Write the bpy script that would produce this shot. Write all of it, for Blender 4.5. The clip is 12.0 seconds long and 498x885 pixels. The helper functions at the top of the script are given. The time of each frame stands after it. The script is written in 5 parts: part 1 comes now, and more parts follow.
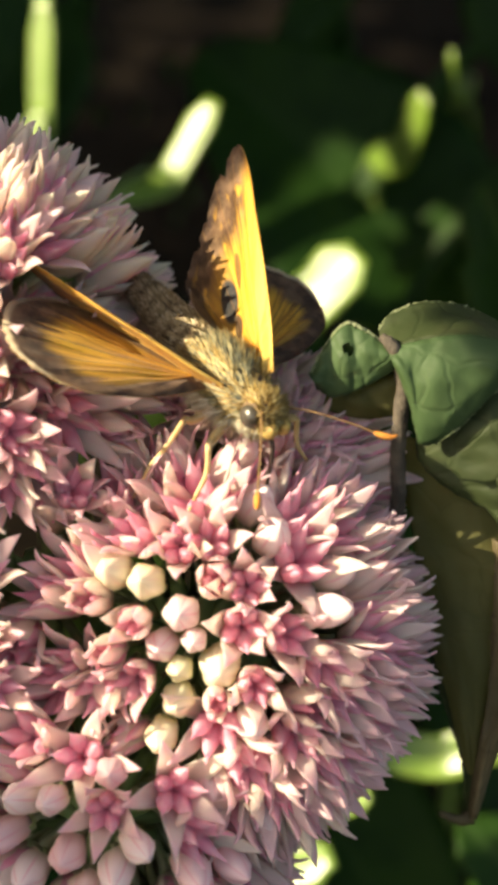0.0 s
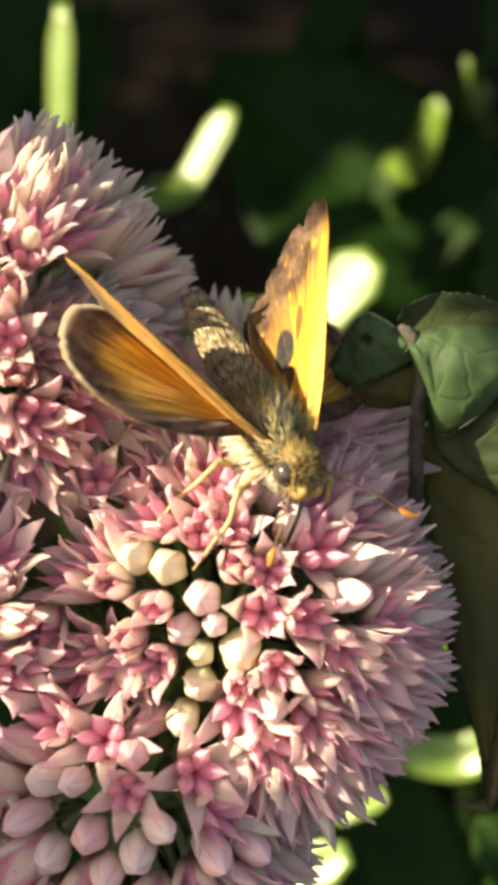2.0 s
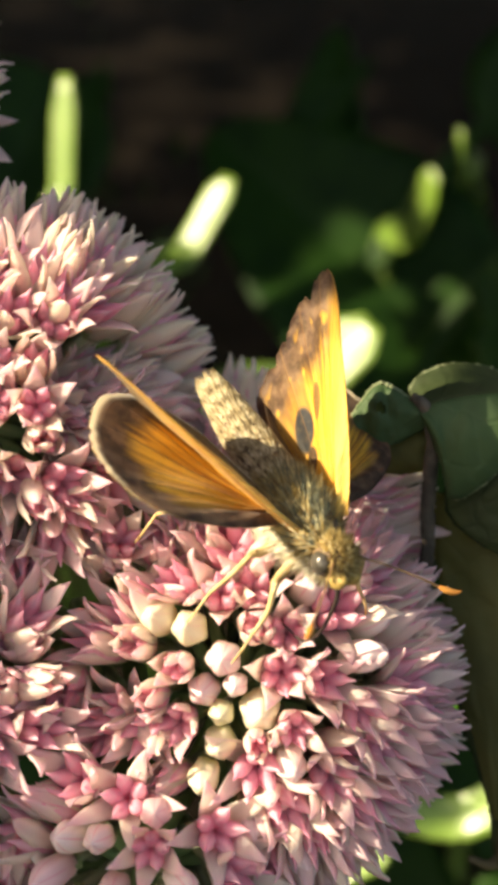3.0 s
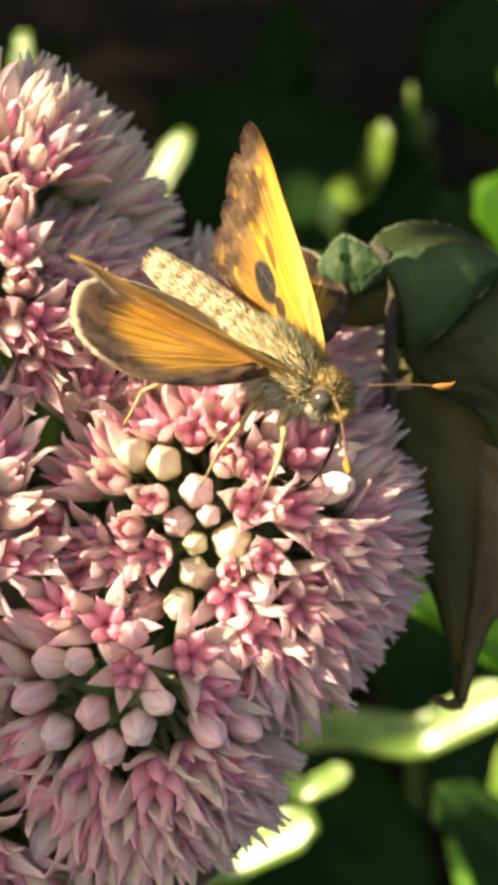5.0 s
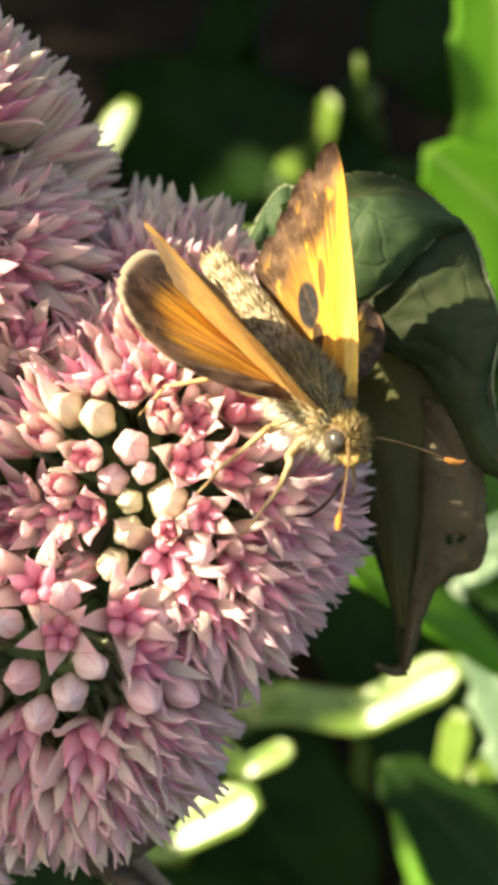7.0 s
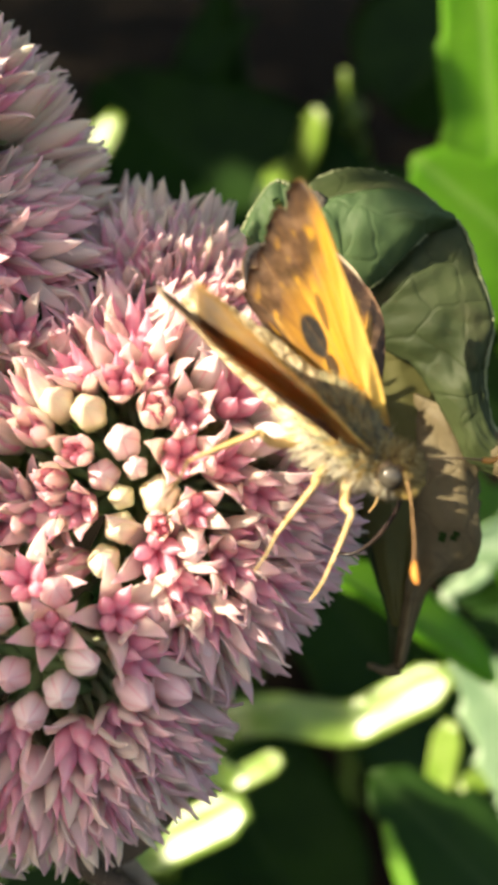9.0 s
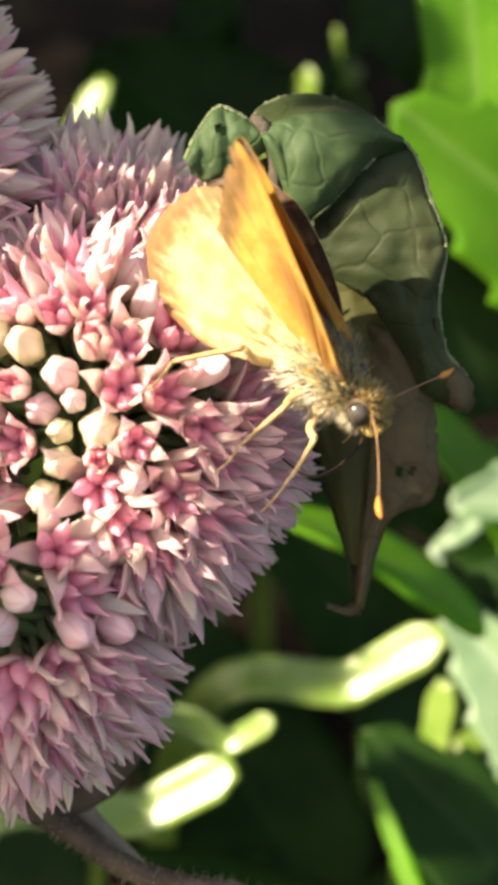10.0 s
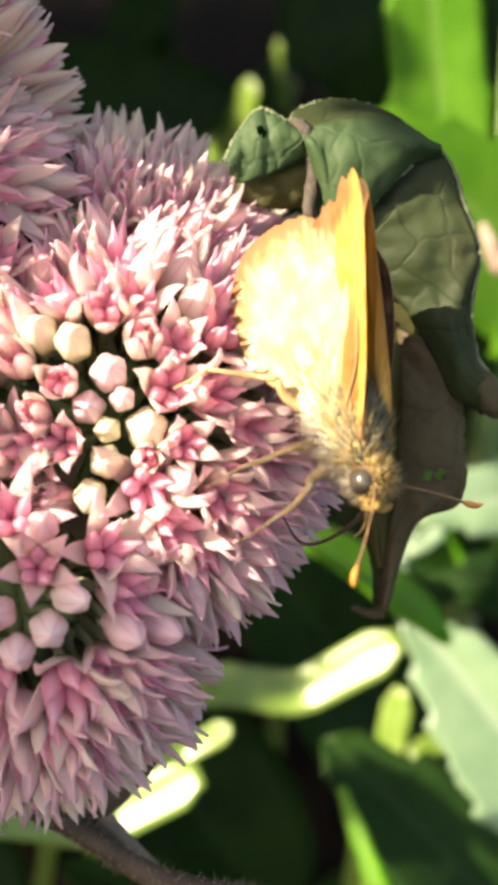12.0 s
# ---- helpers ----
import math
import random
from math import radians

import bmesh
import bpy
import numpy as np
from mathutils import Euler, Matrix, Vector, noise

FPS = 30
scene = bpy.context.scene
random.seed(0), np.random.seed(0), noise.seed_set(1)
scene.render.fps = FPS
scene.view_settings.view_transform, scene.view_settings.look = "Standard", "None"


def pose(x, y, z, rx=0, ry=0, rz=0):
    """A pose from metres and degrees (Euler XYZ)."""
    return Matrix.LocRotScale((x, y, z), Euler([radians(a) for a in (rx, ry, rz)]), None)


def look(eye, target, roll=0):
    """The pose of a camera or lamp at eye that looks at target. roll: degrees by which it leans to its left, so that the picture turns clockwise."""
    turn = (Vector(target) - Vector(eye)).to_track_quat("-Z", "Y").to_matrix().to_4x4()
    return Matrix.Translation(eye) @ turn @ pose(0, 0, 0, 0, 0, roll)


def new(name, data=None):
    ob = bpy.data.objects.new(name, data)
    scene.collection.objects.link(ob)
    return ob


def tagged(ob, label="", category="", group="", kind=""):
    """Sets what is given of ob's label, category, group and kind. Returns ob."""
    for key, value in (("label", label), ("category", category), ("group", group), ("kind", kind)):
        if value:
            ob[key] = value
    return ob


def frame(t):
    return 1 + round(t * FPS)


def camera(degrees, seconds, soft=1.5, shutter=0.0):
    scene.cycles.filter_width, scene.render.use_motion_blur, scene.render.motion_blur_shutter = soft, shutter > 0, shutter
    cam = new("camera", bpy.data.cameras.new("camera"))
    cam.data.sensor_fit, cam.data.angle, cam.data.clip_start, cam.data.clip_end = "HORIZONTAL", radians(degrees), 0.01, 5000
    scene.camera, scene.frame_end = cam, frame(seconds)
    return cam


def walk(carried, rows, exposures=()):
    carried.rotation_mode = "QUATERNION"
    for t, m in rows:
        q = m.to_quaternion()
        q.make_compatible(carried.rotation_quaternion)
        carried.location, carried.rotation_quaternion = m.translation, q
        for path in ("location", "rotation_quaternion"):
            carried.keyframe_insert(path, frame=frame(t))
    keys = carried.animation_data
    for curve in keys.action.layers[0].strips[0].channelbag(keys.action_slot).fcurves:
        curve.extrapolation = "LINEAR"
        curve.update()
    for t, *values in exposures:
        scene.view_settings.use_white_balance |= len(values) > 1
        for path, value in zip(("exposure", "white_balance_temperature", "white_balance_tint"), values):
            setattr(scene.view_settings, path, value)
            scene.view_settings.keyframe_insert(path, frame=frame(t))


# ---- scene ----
cam = camera(20, 12.0, soft=4.8)
cam.data.dof.use_dof = True
cam.data.dof.focus_distance = 0.087
cam.data.dof.aperture_fstop = 54.0
PATH = [
    (0, 0.00853, -0.06127, 0.45625, 56.911, 1.100, 3.026),
    (0.5, 0.00798, -0.06282, 0.45440, 56.831, 1.461, 3.476),
    (1, 0.00518, -0.06176, 0.45578, 56.438, 1.777, 4.527),
    (1.5, 0.00728, -0.06359, 0.45332, 56.935, 0.847, 3.096),
    (2, 0.00822, -0.06328, 0.45544, 57.593, 1.337, 3.538),
    (2.5, 0.00680, -0.06541, 0.45600, 58.573, 0.415, 2.419),
    (3, 0.00624, -0.06578, 0.45743, 59.987, 0.944, 3.043),
    (3.2, 0.00532, -0.06726, 0.45597, 60.114, 0.342, 2.647),
    (4.8, 0.00311, -0.07353, 0.45087, 60.720, 0.306, 1.247),
    (5, 0.00516, -0.07495, 0.44936, 60.789, 0.331, 1.051),
    (5.5, 0.00615, -0.07363, 0.44827, 59.913, 0.037, 0.069),
    (6, 0.01171, -0.07077, 0.44939, 59.457, -0.099, -0.336),
    (6.5, 0.00718, -0.07381, 0.44514, 59.458, -0.748, -0.802),
    (6.7, 0.00585, -0.07356, 0.44545, 60.094, -0.858, -0.641),
    (8.3, 0.00634, -0.07171, 0.44711, 60.667, -0.157, -1.252),
    (8.5, 0.00854, -0.07150, 0.44739, 60.878, -0.474, -1.538),
    (9, 0.00534, -0.07334, 0.44396, 61.319, -1.012, -1.311),
    (9.5, 0.00736, -0.07199, 0.44318, 61.039, -0.328, -1.037),
    (10, 0.01082, -0.07296, 0.43976, 60.814, 0.545, -0.687),
    (10.5, 0.01409, -0.07088, 0.44256, 58.958, 1.245, 0.171),
    (11, 0.00985, -0.07426, 0.43435, 59.625, -0.883, -3.776),
    (11.5, 0.00559, -0.06998, 0.44212, 58.061, -1.053, -4.102),
    (12, 0.00017, -0.07277, 0.43886, 61.457, -2.586, -4.975),
]
walk(cam, [(t, pose(*p)) for t, *p in PATH], exposures=[(0.0, 1.14, 8350, 7), (3.0, 1.15, 8300, 7), (5.0, 1.14, 8250, 7), (5.5, 1.3, 8150, 7), (8.5, 1.36, 7850, 8), (9.5, 1.34, 7850, 9), (10.5, 1.42, 7800, 14), (11.0, 1.42, 7800, 15), (11.5, 1.54, 7700, 15), (12.0, 1.47, 7700, 15)])

# ---------------------------------------------------------------- light
SUN = Vector((-0.78, -0.26, 0.57)).normalized()      # towards the sun
world = bpy.data.worlds.new("sky")
scene.world = world
world.use_nodes = True
sky = world.node_tree.nodes.new("ShaderNodeTexSky")
sky.sky_type = "NISHITA"
sky.sun_disc = False
sky.air_density, sky.dust_density, sky.ozone_density = 1.0, 3.0, 0.6
sky.sun_elevation = math.asin(SUN.z)
sky.sun_rotation = math.atan2(SUN.x, SUN.y)
world.node_tree.links.new(sky.outputs[0], world.node_tree.nodes["Background"].inputs[0])
world.node_tree.nodes["Background"].inputs[1].default_value = 0.113
lamp = bpy.data.lights.new("sun", "SUN")
lamp.energy, lamp.angle, lamp.color = 5.0, radians(0.53), (1.0, 0.93, 0.80)
sun = new("sun", lamp)
sun.matrix_world = look(SUN * 3, (0, 0, 0))

# ---------------------------------------------------------------- frame of the flower head
MM = 0.001
HEAD = Vector((0, 0, 0.4))
RIGHT, UP, TOWARD = Vector((1, 0, 0)), Vector((0, 0.5, 0.8660254)), Vector((0, -0.8660254, 0.5))
FRAME = Matrix.Translation(HEAD) @ Matrix((RIGHT, UP, TOWARD)).transposed().to_4x4()
rnd = random.Random(7)


def at(a, b, c):
    """World place from millimetres right, up and towards the viewer, from the middle of the flower head."""
    return HEAD + (RIGHT * a + UP * b + TOWARD * c) * MM


# ---------------------------------------------------------------- way of the butterfly
# seconds, place in metres and turn in degrees of the butterfly
FLIGHT = [
    (0, 0.00205, 0.01296, 0.41256, -7.36, 14.26, -50.61),
    (0.5, 0.00242, 0.01351, 0.41073, -9.69, 17.78, -56.68),
    (1, 0.00325, 0.01171, 0.40999, -13.82, 17.20, -61.84),
    (1.5, 0.00361, 0.01081, 0.41016, -11.96, 19.87, -59.59),
    (2, 0.00358, 0.00901, 0.41081, -12.74, 21.80, -59.53),
    (2.5, 0.00345, 0.00841, 0.41100, -12.37, 22.37, -59.91),
    (3, 0.00433, 0.00517, 0.41178, -9.90, 24.81, -53.78),
    (3.2, 0.00430, 0.00432, 0.41159, -8.96, 23.86, -50.86),
    (4.8, 0.00455, 0.00425, 0.41182, -9.61, 20.15, -40.79),
    (5, 0.00502, 0.00387, 0.41107, -7.75, 24.26, -34.93),
    (5.5, 0.00693, 0.00275, 0.41069, 3.06, 24.92, -25.66),
    (6, 0.00907, 0.00293, 0.40808, -5.80, 29.65, -38.62),
    (6.5, 0.00955, 0.00170, 0.40769, -8.31, 31.24, -46.10),
    (6.7, 0.01009, 0.00324, 0.40628, -12.16, 31.78, -50.55),
    (8.3, 0.01109, -0.00157, 0.40643, -6.72, 34.01, -42.09),
    (8.5, 0.01124, -0.00353, 0.40774, -6.05, 33.99, -35.03),
    (9, 0.01212, -0.00427, 0.40729, -1.58, 33.63, -24.48),
    (9.5, 0.01496, -0.00072, 0.40572, -2.86, 45.82, -40.33),
    (10, 0.01520, 0.00199, 0.40380, -3.64, 43.59, -33.68),
    (10.5, 0.01482, 0.00339, 0.40118, -13.78, 41.25, -39.81),
    (11, 0.01537, 0.00170, 0.40098, -20.95, 42.17, -54.23),
    (11.5, 0.01379, -0.00146, 0.40262, -27.22, 38.60, -71.23),
    (12, 0.01369, -0.00101, 0.40137, -25.52, 41.72, -71.81),
]
# seconds, then flap, sweep and twist of the left and right forewing, flap and sweep of the left and right hindwing
BEAT = [
    (0, 62.9, 52.7, -13.6, 22.2, 56.4, -30.5, -3.2, 17.3, 12.3, -2.5),
    (0.5, 62.3, 53.9, -15.6, 29.0, 46.2, -28.2, -2.8, 18.4, 14.0, -4.1),
    (1, 55.6, 54.3, -17.6, 29.9, 40.1, -23.1, -6.9, 17.3, 11.0, -2.0),
    (1.5, 53.0, 54.3, -16.3, 31.1, 46.6, -23.1, -11.5, 17.1, 13.1, -0.7),
    (2, 57.4, 55.9, -16.6, 27.9, 45.1, -30.2, -10.8, 17.8, 15.2, -0.8),
    (2.5, 58.0, 55.7, -16.6, 30.9, 40.5, -22.5, -6.9, 19.1, 15.5, -2.0),
    (3, 65.1, 55.6, -12.3, 28.7, 47.7, -24.9, -7.8, 18.2, 13.8, 6.3),
    (3.2, 62.8, 56.4, -13.8, 26.4, 47.3, -25.1, -7.7, 18.2, 11.2, 6.6),
    (4.8, 64.6, 55.8, -20.4, 14.7, 48.5, -30.5, -1.8, 10.2, -3.2, 12.8),
    (5, 79.5, 52.9, -17.0, 17.2, 50.9, -25.2, 3.6, 11.1, -3.5, 18.4),
    (5.5, 95.8, 47.1, -5.5, 28.4, 51.6, -18.1, -1.2, 11.7, 2.1, 30.1),
    (6, 95.2, 46.4, -4.0, 32.7, 42.5, -16.7, 1.1, 20.8, 8.5, 26.6),
    (6.5, 102.8, 39.3, 5.4, 29.6, 46.2, -19.6, -2.3, 20.3, 8.7, 19.1),
    (6.7, 87.3, 50.5, 0.9, 29.5, 45.3, -20.2, -2.9, 19.1, 3.3, 22.1),
    (8.3, 95.5, 48.5, 0.5, 40.9, 49.2, -9.9, -2.5, 13.4, 19.1, 30.9),
    (8.5, 101.7, 47.6, 0.6, 40.1, 49.6, -7.9, 4.7, 15.6, 21.1, 31.9),
    (9, 107.7, 49.7, -3.5, 37.0, 49.1, -5.8, 11.1, 17.0, 28.7, 36.6),
    (9.5, 128.1, 64.9, 0.0, 59.9, 60.9, -1.2, 94.4, 70.4, 91.6, 71.4),
    (10, 126.0, 62.7, 0.0, 62.0, 58.7, 0.3, 92.7, 63.4, 93.3, 64.4),
    (10.5, 100.7, 70.8, 0.0, 90.3, 66.8, 4.4, 91.6, 55.1, 94.4, 56.1),
    (11, 105.1, 73.5, 0.0, 85.9, 69.5, 12.1, 92.3, 57.2, 93.7, 58.2),
    (11.5, 103.4, 72.8, 0.0, 84.6, 68.8, 7.0, 93.2, 60.2, 92.8, 61.2),
    (12, 103.9, 71.2, 0.0, 87.1, 67.2, -0.6, 93.0, 59.2, 93.0, 60.2),
]
# seconds, then turn and rise of the left and right antenna
FEEL = [
    (0, 50.5, -4.2, -36.4, -10.4),
    (0.5, 56.9, -9.4, -20.0, -21.7),
    (1, 61.1, -12.5, -26.4, -16.3),
    (1.5, 59.0, -10.2, -32.9, -10.4),
    (2, 57.9, -11.0, -39.2, -4.3),
    (2.5, 57.2, -10.5, -45.3, 1.8),
    (3, 55.7, -5.9, -51.0, 7.5),
    (3.2, 57.7, -5.1, -52.8, 9.0),
    (4.8, 55.9, 6.1, -49.1, 0.4),
    (5, 52.3, 14.4, -49.7, -0.1),
    (5.5, 49.8, 7.9, -51.8, -2.3),
    (6, 50.4, 2.8, -50.7, -2.3),
    (6.5, 55.8, 0.6, -48.8, -1.6),
    (6.7, 57.6, 3.1, -46.1, -2.2),
    (8.3, 53.1, -6.0, -56.0, 2.4),
    (8.5, 54.6, -1.6, -57.8, 1.5),
    (9, 55.8, 2.6, -57.9, -7.0),
    (9.5, 81.9, -0.4, -51.1, 11.2),
    (10, 80.3, 5.6, -48.5, -1.1),
    (10.5, 74.2, 12.6, -44.1, -7.5),
    (11, 84.5, 7.7, -39.2, -12.4),
    (11.5, 75.6, 0.8, -41.1, 2.3),
    (12, 76.7, 4.4, -37.7, 0.1),
]


def hinge(x, y, z, flap, sweep, twist, side):
    m = Matrix.Translation((x * MM, side * y * MM, z * MM)) @ Matrix.Rotation(side * radians(flap), 4, "X")
    return m @ Matrix.Rotation(side * radians(sweep), 4, "Z") @ Matrix.Rotation(radians(twist), 4, "Y")


def wing_pose(kind, side, row):
    """Pose of a wing on the butterfly at one row of BEAT; side +1 left, -1 right."""
    k = 0 if side > 0 else 1
    if kind == "F":
        return hinge(2.4, 1.5, 0.9, *row[1 + 3 * k:4 + 3 * k], side)
    return hinge(0.6, 1.75, 0.6, *row[7 + 2 * k:9 + 2 * k], 0, side)


def feeler_pose(side, row):
    """Pose of an antenna on the butterfly at one row of FEEL."""
    turn, rise = row[1:3] if side > 0 else row[3:5]
    return pose(4.75 * MM, 0.75 * side * MM, 1.2 * MM, 0, -rise, turn)


# ---------------------------------------------------------------- materials
class Nodes:
    def __init__(self, name):
        self.mat = bpy.data.materials.new(name)
        self.mat.use_nodes = True
        self.tree = self.mat.node_tree
        self.bsdf = self.tree.nodes["Principled BSDF"]
        self.out = self.tree.nodes["Material Output"]

    def node(self, kind, **values):
        n = self.tree.nodes.new(kind)
        for key, value in values.items():
            if key == "op":
                n.operation = value
            elif key == "blend":
                n.blend_type = value
            else:
                n.inputs[int(key[1:])].default_value = value
        return n

    def link(self, a, b):
        self.tree.links.new(a, b)

    def coords(self, which="Object"):
        return self.node("ShaderNodeTexCoord").outputs[which]

    def noise(self, scale, detail=3.0, vector=None, rough=0.5):
        n = self.node("ShaderNodeTexNoise")
        n.inputs["Scale"].default_value, n.inputs["Detail"].default_value = scale, detail
        n.inputs["Roughness"].default_value = rough
        self.link(vector or self.coords(), n.inputs["Vector"])
        return n.outputs["Fac"]

    def stretched(self, vector, x, y, z):
        n = self.node("ShaderNodeMapping")
        n.inputs["Scale"].default_value = (x, y, z)
        self.link(vector, n.inputs["Vector"])
        return n.outputs[0]

    def split(self, vector):
        n = self.node("ShaderNodeSeparateXYZ")
        self.link(vector, n.inputs[0])
        return n.outputs

    def math(self, op, a, b=0.0):
        n = self.node("ShaderNodeMath", op=op)
        for i, v in enumerate((a, b)):
            if isinstance(v, (int, float)):
                n.inputs[i].default_value = v
            else:
                self.link(v, n.inputs[i])
        return n.outputs[0]

    def ramp(self, value, low, high, a=0.0, b=1.0):
        n = self.node("ShaderNodeMapRange")
        n.interpolation_type = "SMOOTHSTEP"
        self.link(value, n.inputs[0])
        for i, v in enumerate((low, high, a, b)):
            n.inputs[i + 1].default_value = v
        return n.outputs[0]

    def mix(self, fac, a, b, blend="MIX"):
        n = self.node("ShaderNodeMixRGB", blend=blend)
        for i, v in enumerate((fac, a, b)):
            if isinstance(v, (int, float)):
                n.inputs[i].default_value = v
            elif isinstance(v, tuple):
                n.inputs[i].default_value = (*v, 1.0)
            else:
                self.link(v, n.inputs[i])
        return n.outputs[0]

    def random(self):
        return self.node("ShaderNodeObjectInfo").outputs["Random"]

    def bump(self, height, distance, strength=0.6):
        n = self.node("ShaderNodeBump")
        n.inputs["Strength"].default_value, n.inputs["Distance"].default_value = strength, distance
        self.link(height, n.inputs["Height"])
        self.link(n.outputs[0], self.bsdf.inputs["Normal"])

    def finish(self, colour, rough=0.5, specular=0.4, thin=0.0, thin_colour=None, sheen=0.0):
        b = self.bsdf
        if isinstance(colour, tuple):
            b.inputs["Base Color"].default_value = (*colour, 1)
        else:
            self.link(colour, b.inputs["Base Color"])
        if isinstance(rough, float):
            b.inputs["Roughness"].default_value = rough
        else:
            self.link(rough, b.inputs["Roughness"])
        b.inputs["Specular IOR Level"].default_value = specular
        b.inputs["Sheen Weight"].default_value = sheen
        if thin:
            t = self.node("ShaderNodeBsdfTranslucent")
            src = thin_colour if thin_colour is not None else colour
            if isinstance(src, tuple):
                t.inputs[0].default_value = (*src, 1)
            else:
                self.link(src, t.inputs[0])
            m = self.node("ShaderNodeMixShader", _0=thin)
            self.link(b.outputs[0], m.inputs[1])
            self.link(t.outputs[0], m.inputs[2])
            self.link(m.outputs[0], self.out.inputs[0])
        return self.mat


def petal_material(name, base, tip, deep):
    """base to tip along the petal; deep: the blush that varies from flower to flower."""
    n = Nodes(name)
    z = n.split(n.coords())[2]
    along = n.ramp(z, 0.0004, 0.0042)
    col = n.mix(along, base, tip)
    blush = n.math("MULTIPLY", n.ramp(n.random(), 0.25, 1.0), n.ramp(n.noise(420.0, 2.0), 0.35, 0.75))
    col = n.mix(n.math("MULTIPLY", blush, 0.45), col, deep)
    col = n.mix(n.ramp(z, 0.0034, 0.0058, 0.0, 0.75), col, deep)
    col = n.mix(n.ramp(n.random(), 0.05, 0.45, 0.75, 0.0), col, (0.96, 0.95, 0.84))
    streak = n.noise(1.0, 3.0, n.stretched(n.coords(), 4200.0, 4200.0, 260.0))
    col = n.mix(n.ramp(streak, 0.5, 0.8, 0.0, 0.2), col, deep)
    n.bump(streak, 0.00004, 0.35)
    return n.finish(col, 0.36, 0.45, 0.6, n.mix(1.0, col, (1.0, 0.92, 0.93), "MULTIPLY"))


def bud_material(name, low, high, pink):
    n = Nodes(name)
    x, y, z = n.split(n.coords())
    up = n.ramp(z, 0.0002, 0.0042)
    col = n.mix(up, low, high)
    col = n.mix(n.ramp(n.random(), 0.35, 0.95, 0.0, pink), col, (0.93, 0.56, 0.62))
    col = n.mix(n.ramp(n.noise(600.0, 3.0), 0.45, 0.75, 0.0, 0.45 * pink), col, (0.92, 0.46, 0.56))
    turn = n.math("COSINE", n.math("MULTIPLY", n.math("ARCTAN2", y, x), 5.0))
    seam = n.math("MULTIPLY", n.ramp(turn, -1.0, -0.82, 1.0, 0.0), n.ramp(z, 0.0012, 0.0034))
    col = n.mix(n.math("MULTIPLY", seam, pink), col, (0.86, 0.40, 0.50))
    n.bump(n.noise(2600.0, 2.0), 0.00004, 0.4)
    return n.finish(col, 0.30, 0.55, 0.3)


def plain_organic(name, a, b, scale, rough=0.55, specular=0.35, thin=0.0, bump=0.0, detail=4.0):
    n = Nodes(name)
    f = n.noise(scale, detail)
    col = n.mix(n.ramp(f, 0.3, 0.7), a, b)
    fine = n.noise(scale * 6.0, 3.0)
    col = n.mix(n.ramp(fine, 0.5, 0.8, 0.0, 0.3), col, b)
    if bump:
        n.bump(fine, bump)
    return n.finish(col, rough, specular, thin)


def leaf_material(name, a, b, vein, scale=180.0, thin=0.35, rough=0.45, thin_colour=None, spots=None, gloss=0.45):
    """x runs along the leaf's midrib, y across."""
    n = Nodes(name)
    x, y, _ = n.split(n.coords())
    f = n.noise(scale, 4.0)
    col = n.mix(n.ramp(f, 0.3, 0.72), a, b)
    side = n.math("ABSOLUTE", y)
    slant = n.math("SUBTRACT", x, n.math("MULTIPLY", side, 0.9))
    wave = n.math("ABSOLUTE", n.math("SINE", n.math("ADD", n.math("MULTIPLY", slant, 620.0), n.math("MULTIPLY", f, 3.0))))
    ribs = n.ramp(wave, 0.0, 0.12, 1.0, 0.0)
    mid = n.ramp(side, 0.0003, 0.0009, 1.0, 0.0)
    lines = n.math("MAXIMUM", n.math("MULTIPLY", ribs, 0.35), mid)
    col = n.mix(n.math("MULTIPLY", lines, 0.6), col, vein)
    if spots:
        col = n.mix(n.ramp(n.noise(scale * 1.3, 6.0), 0.48, 0.70, 0.0, 0.85), col, spots)
        n.bump(n.math("ADD", n.math("MULTIPLY", lines, -0.5), n.noise(scale * 3, 5.0)), 0.0006, 0.8)
    else:
        n.bump(n.math("ADD", n.math("MULTIPLY", lines, -0.6), n.noise(scale * 8, 3.0)), 0.00012, 0.5)
    return n.finish(col, rough, gloss, thin, thin_colour)


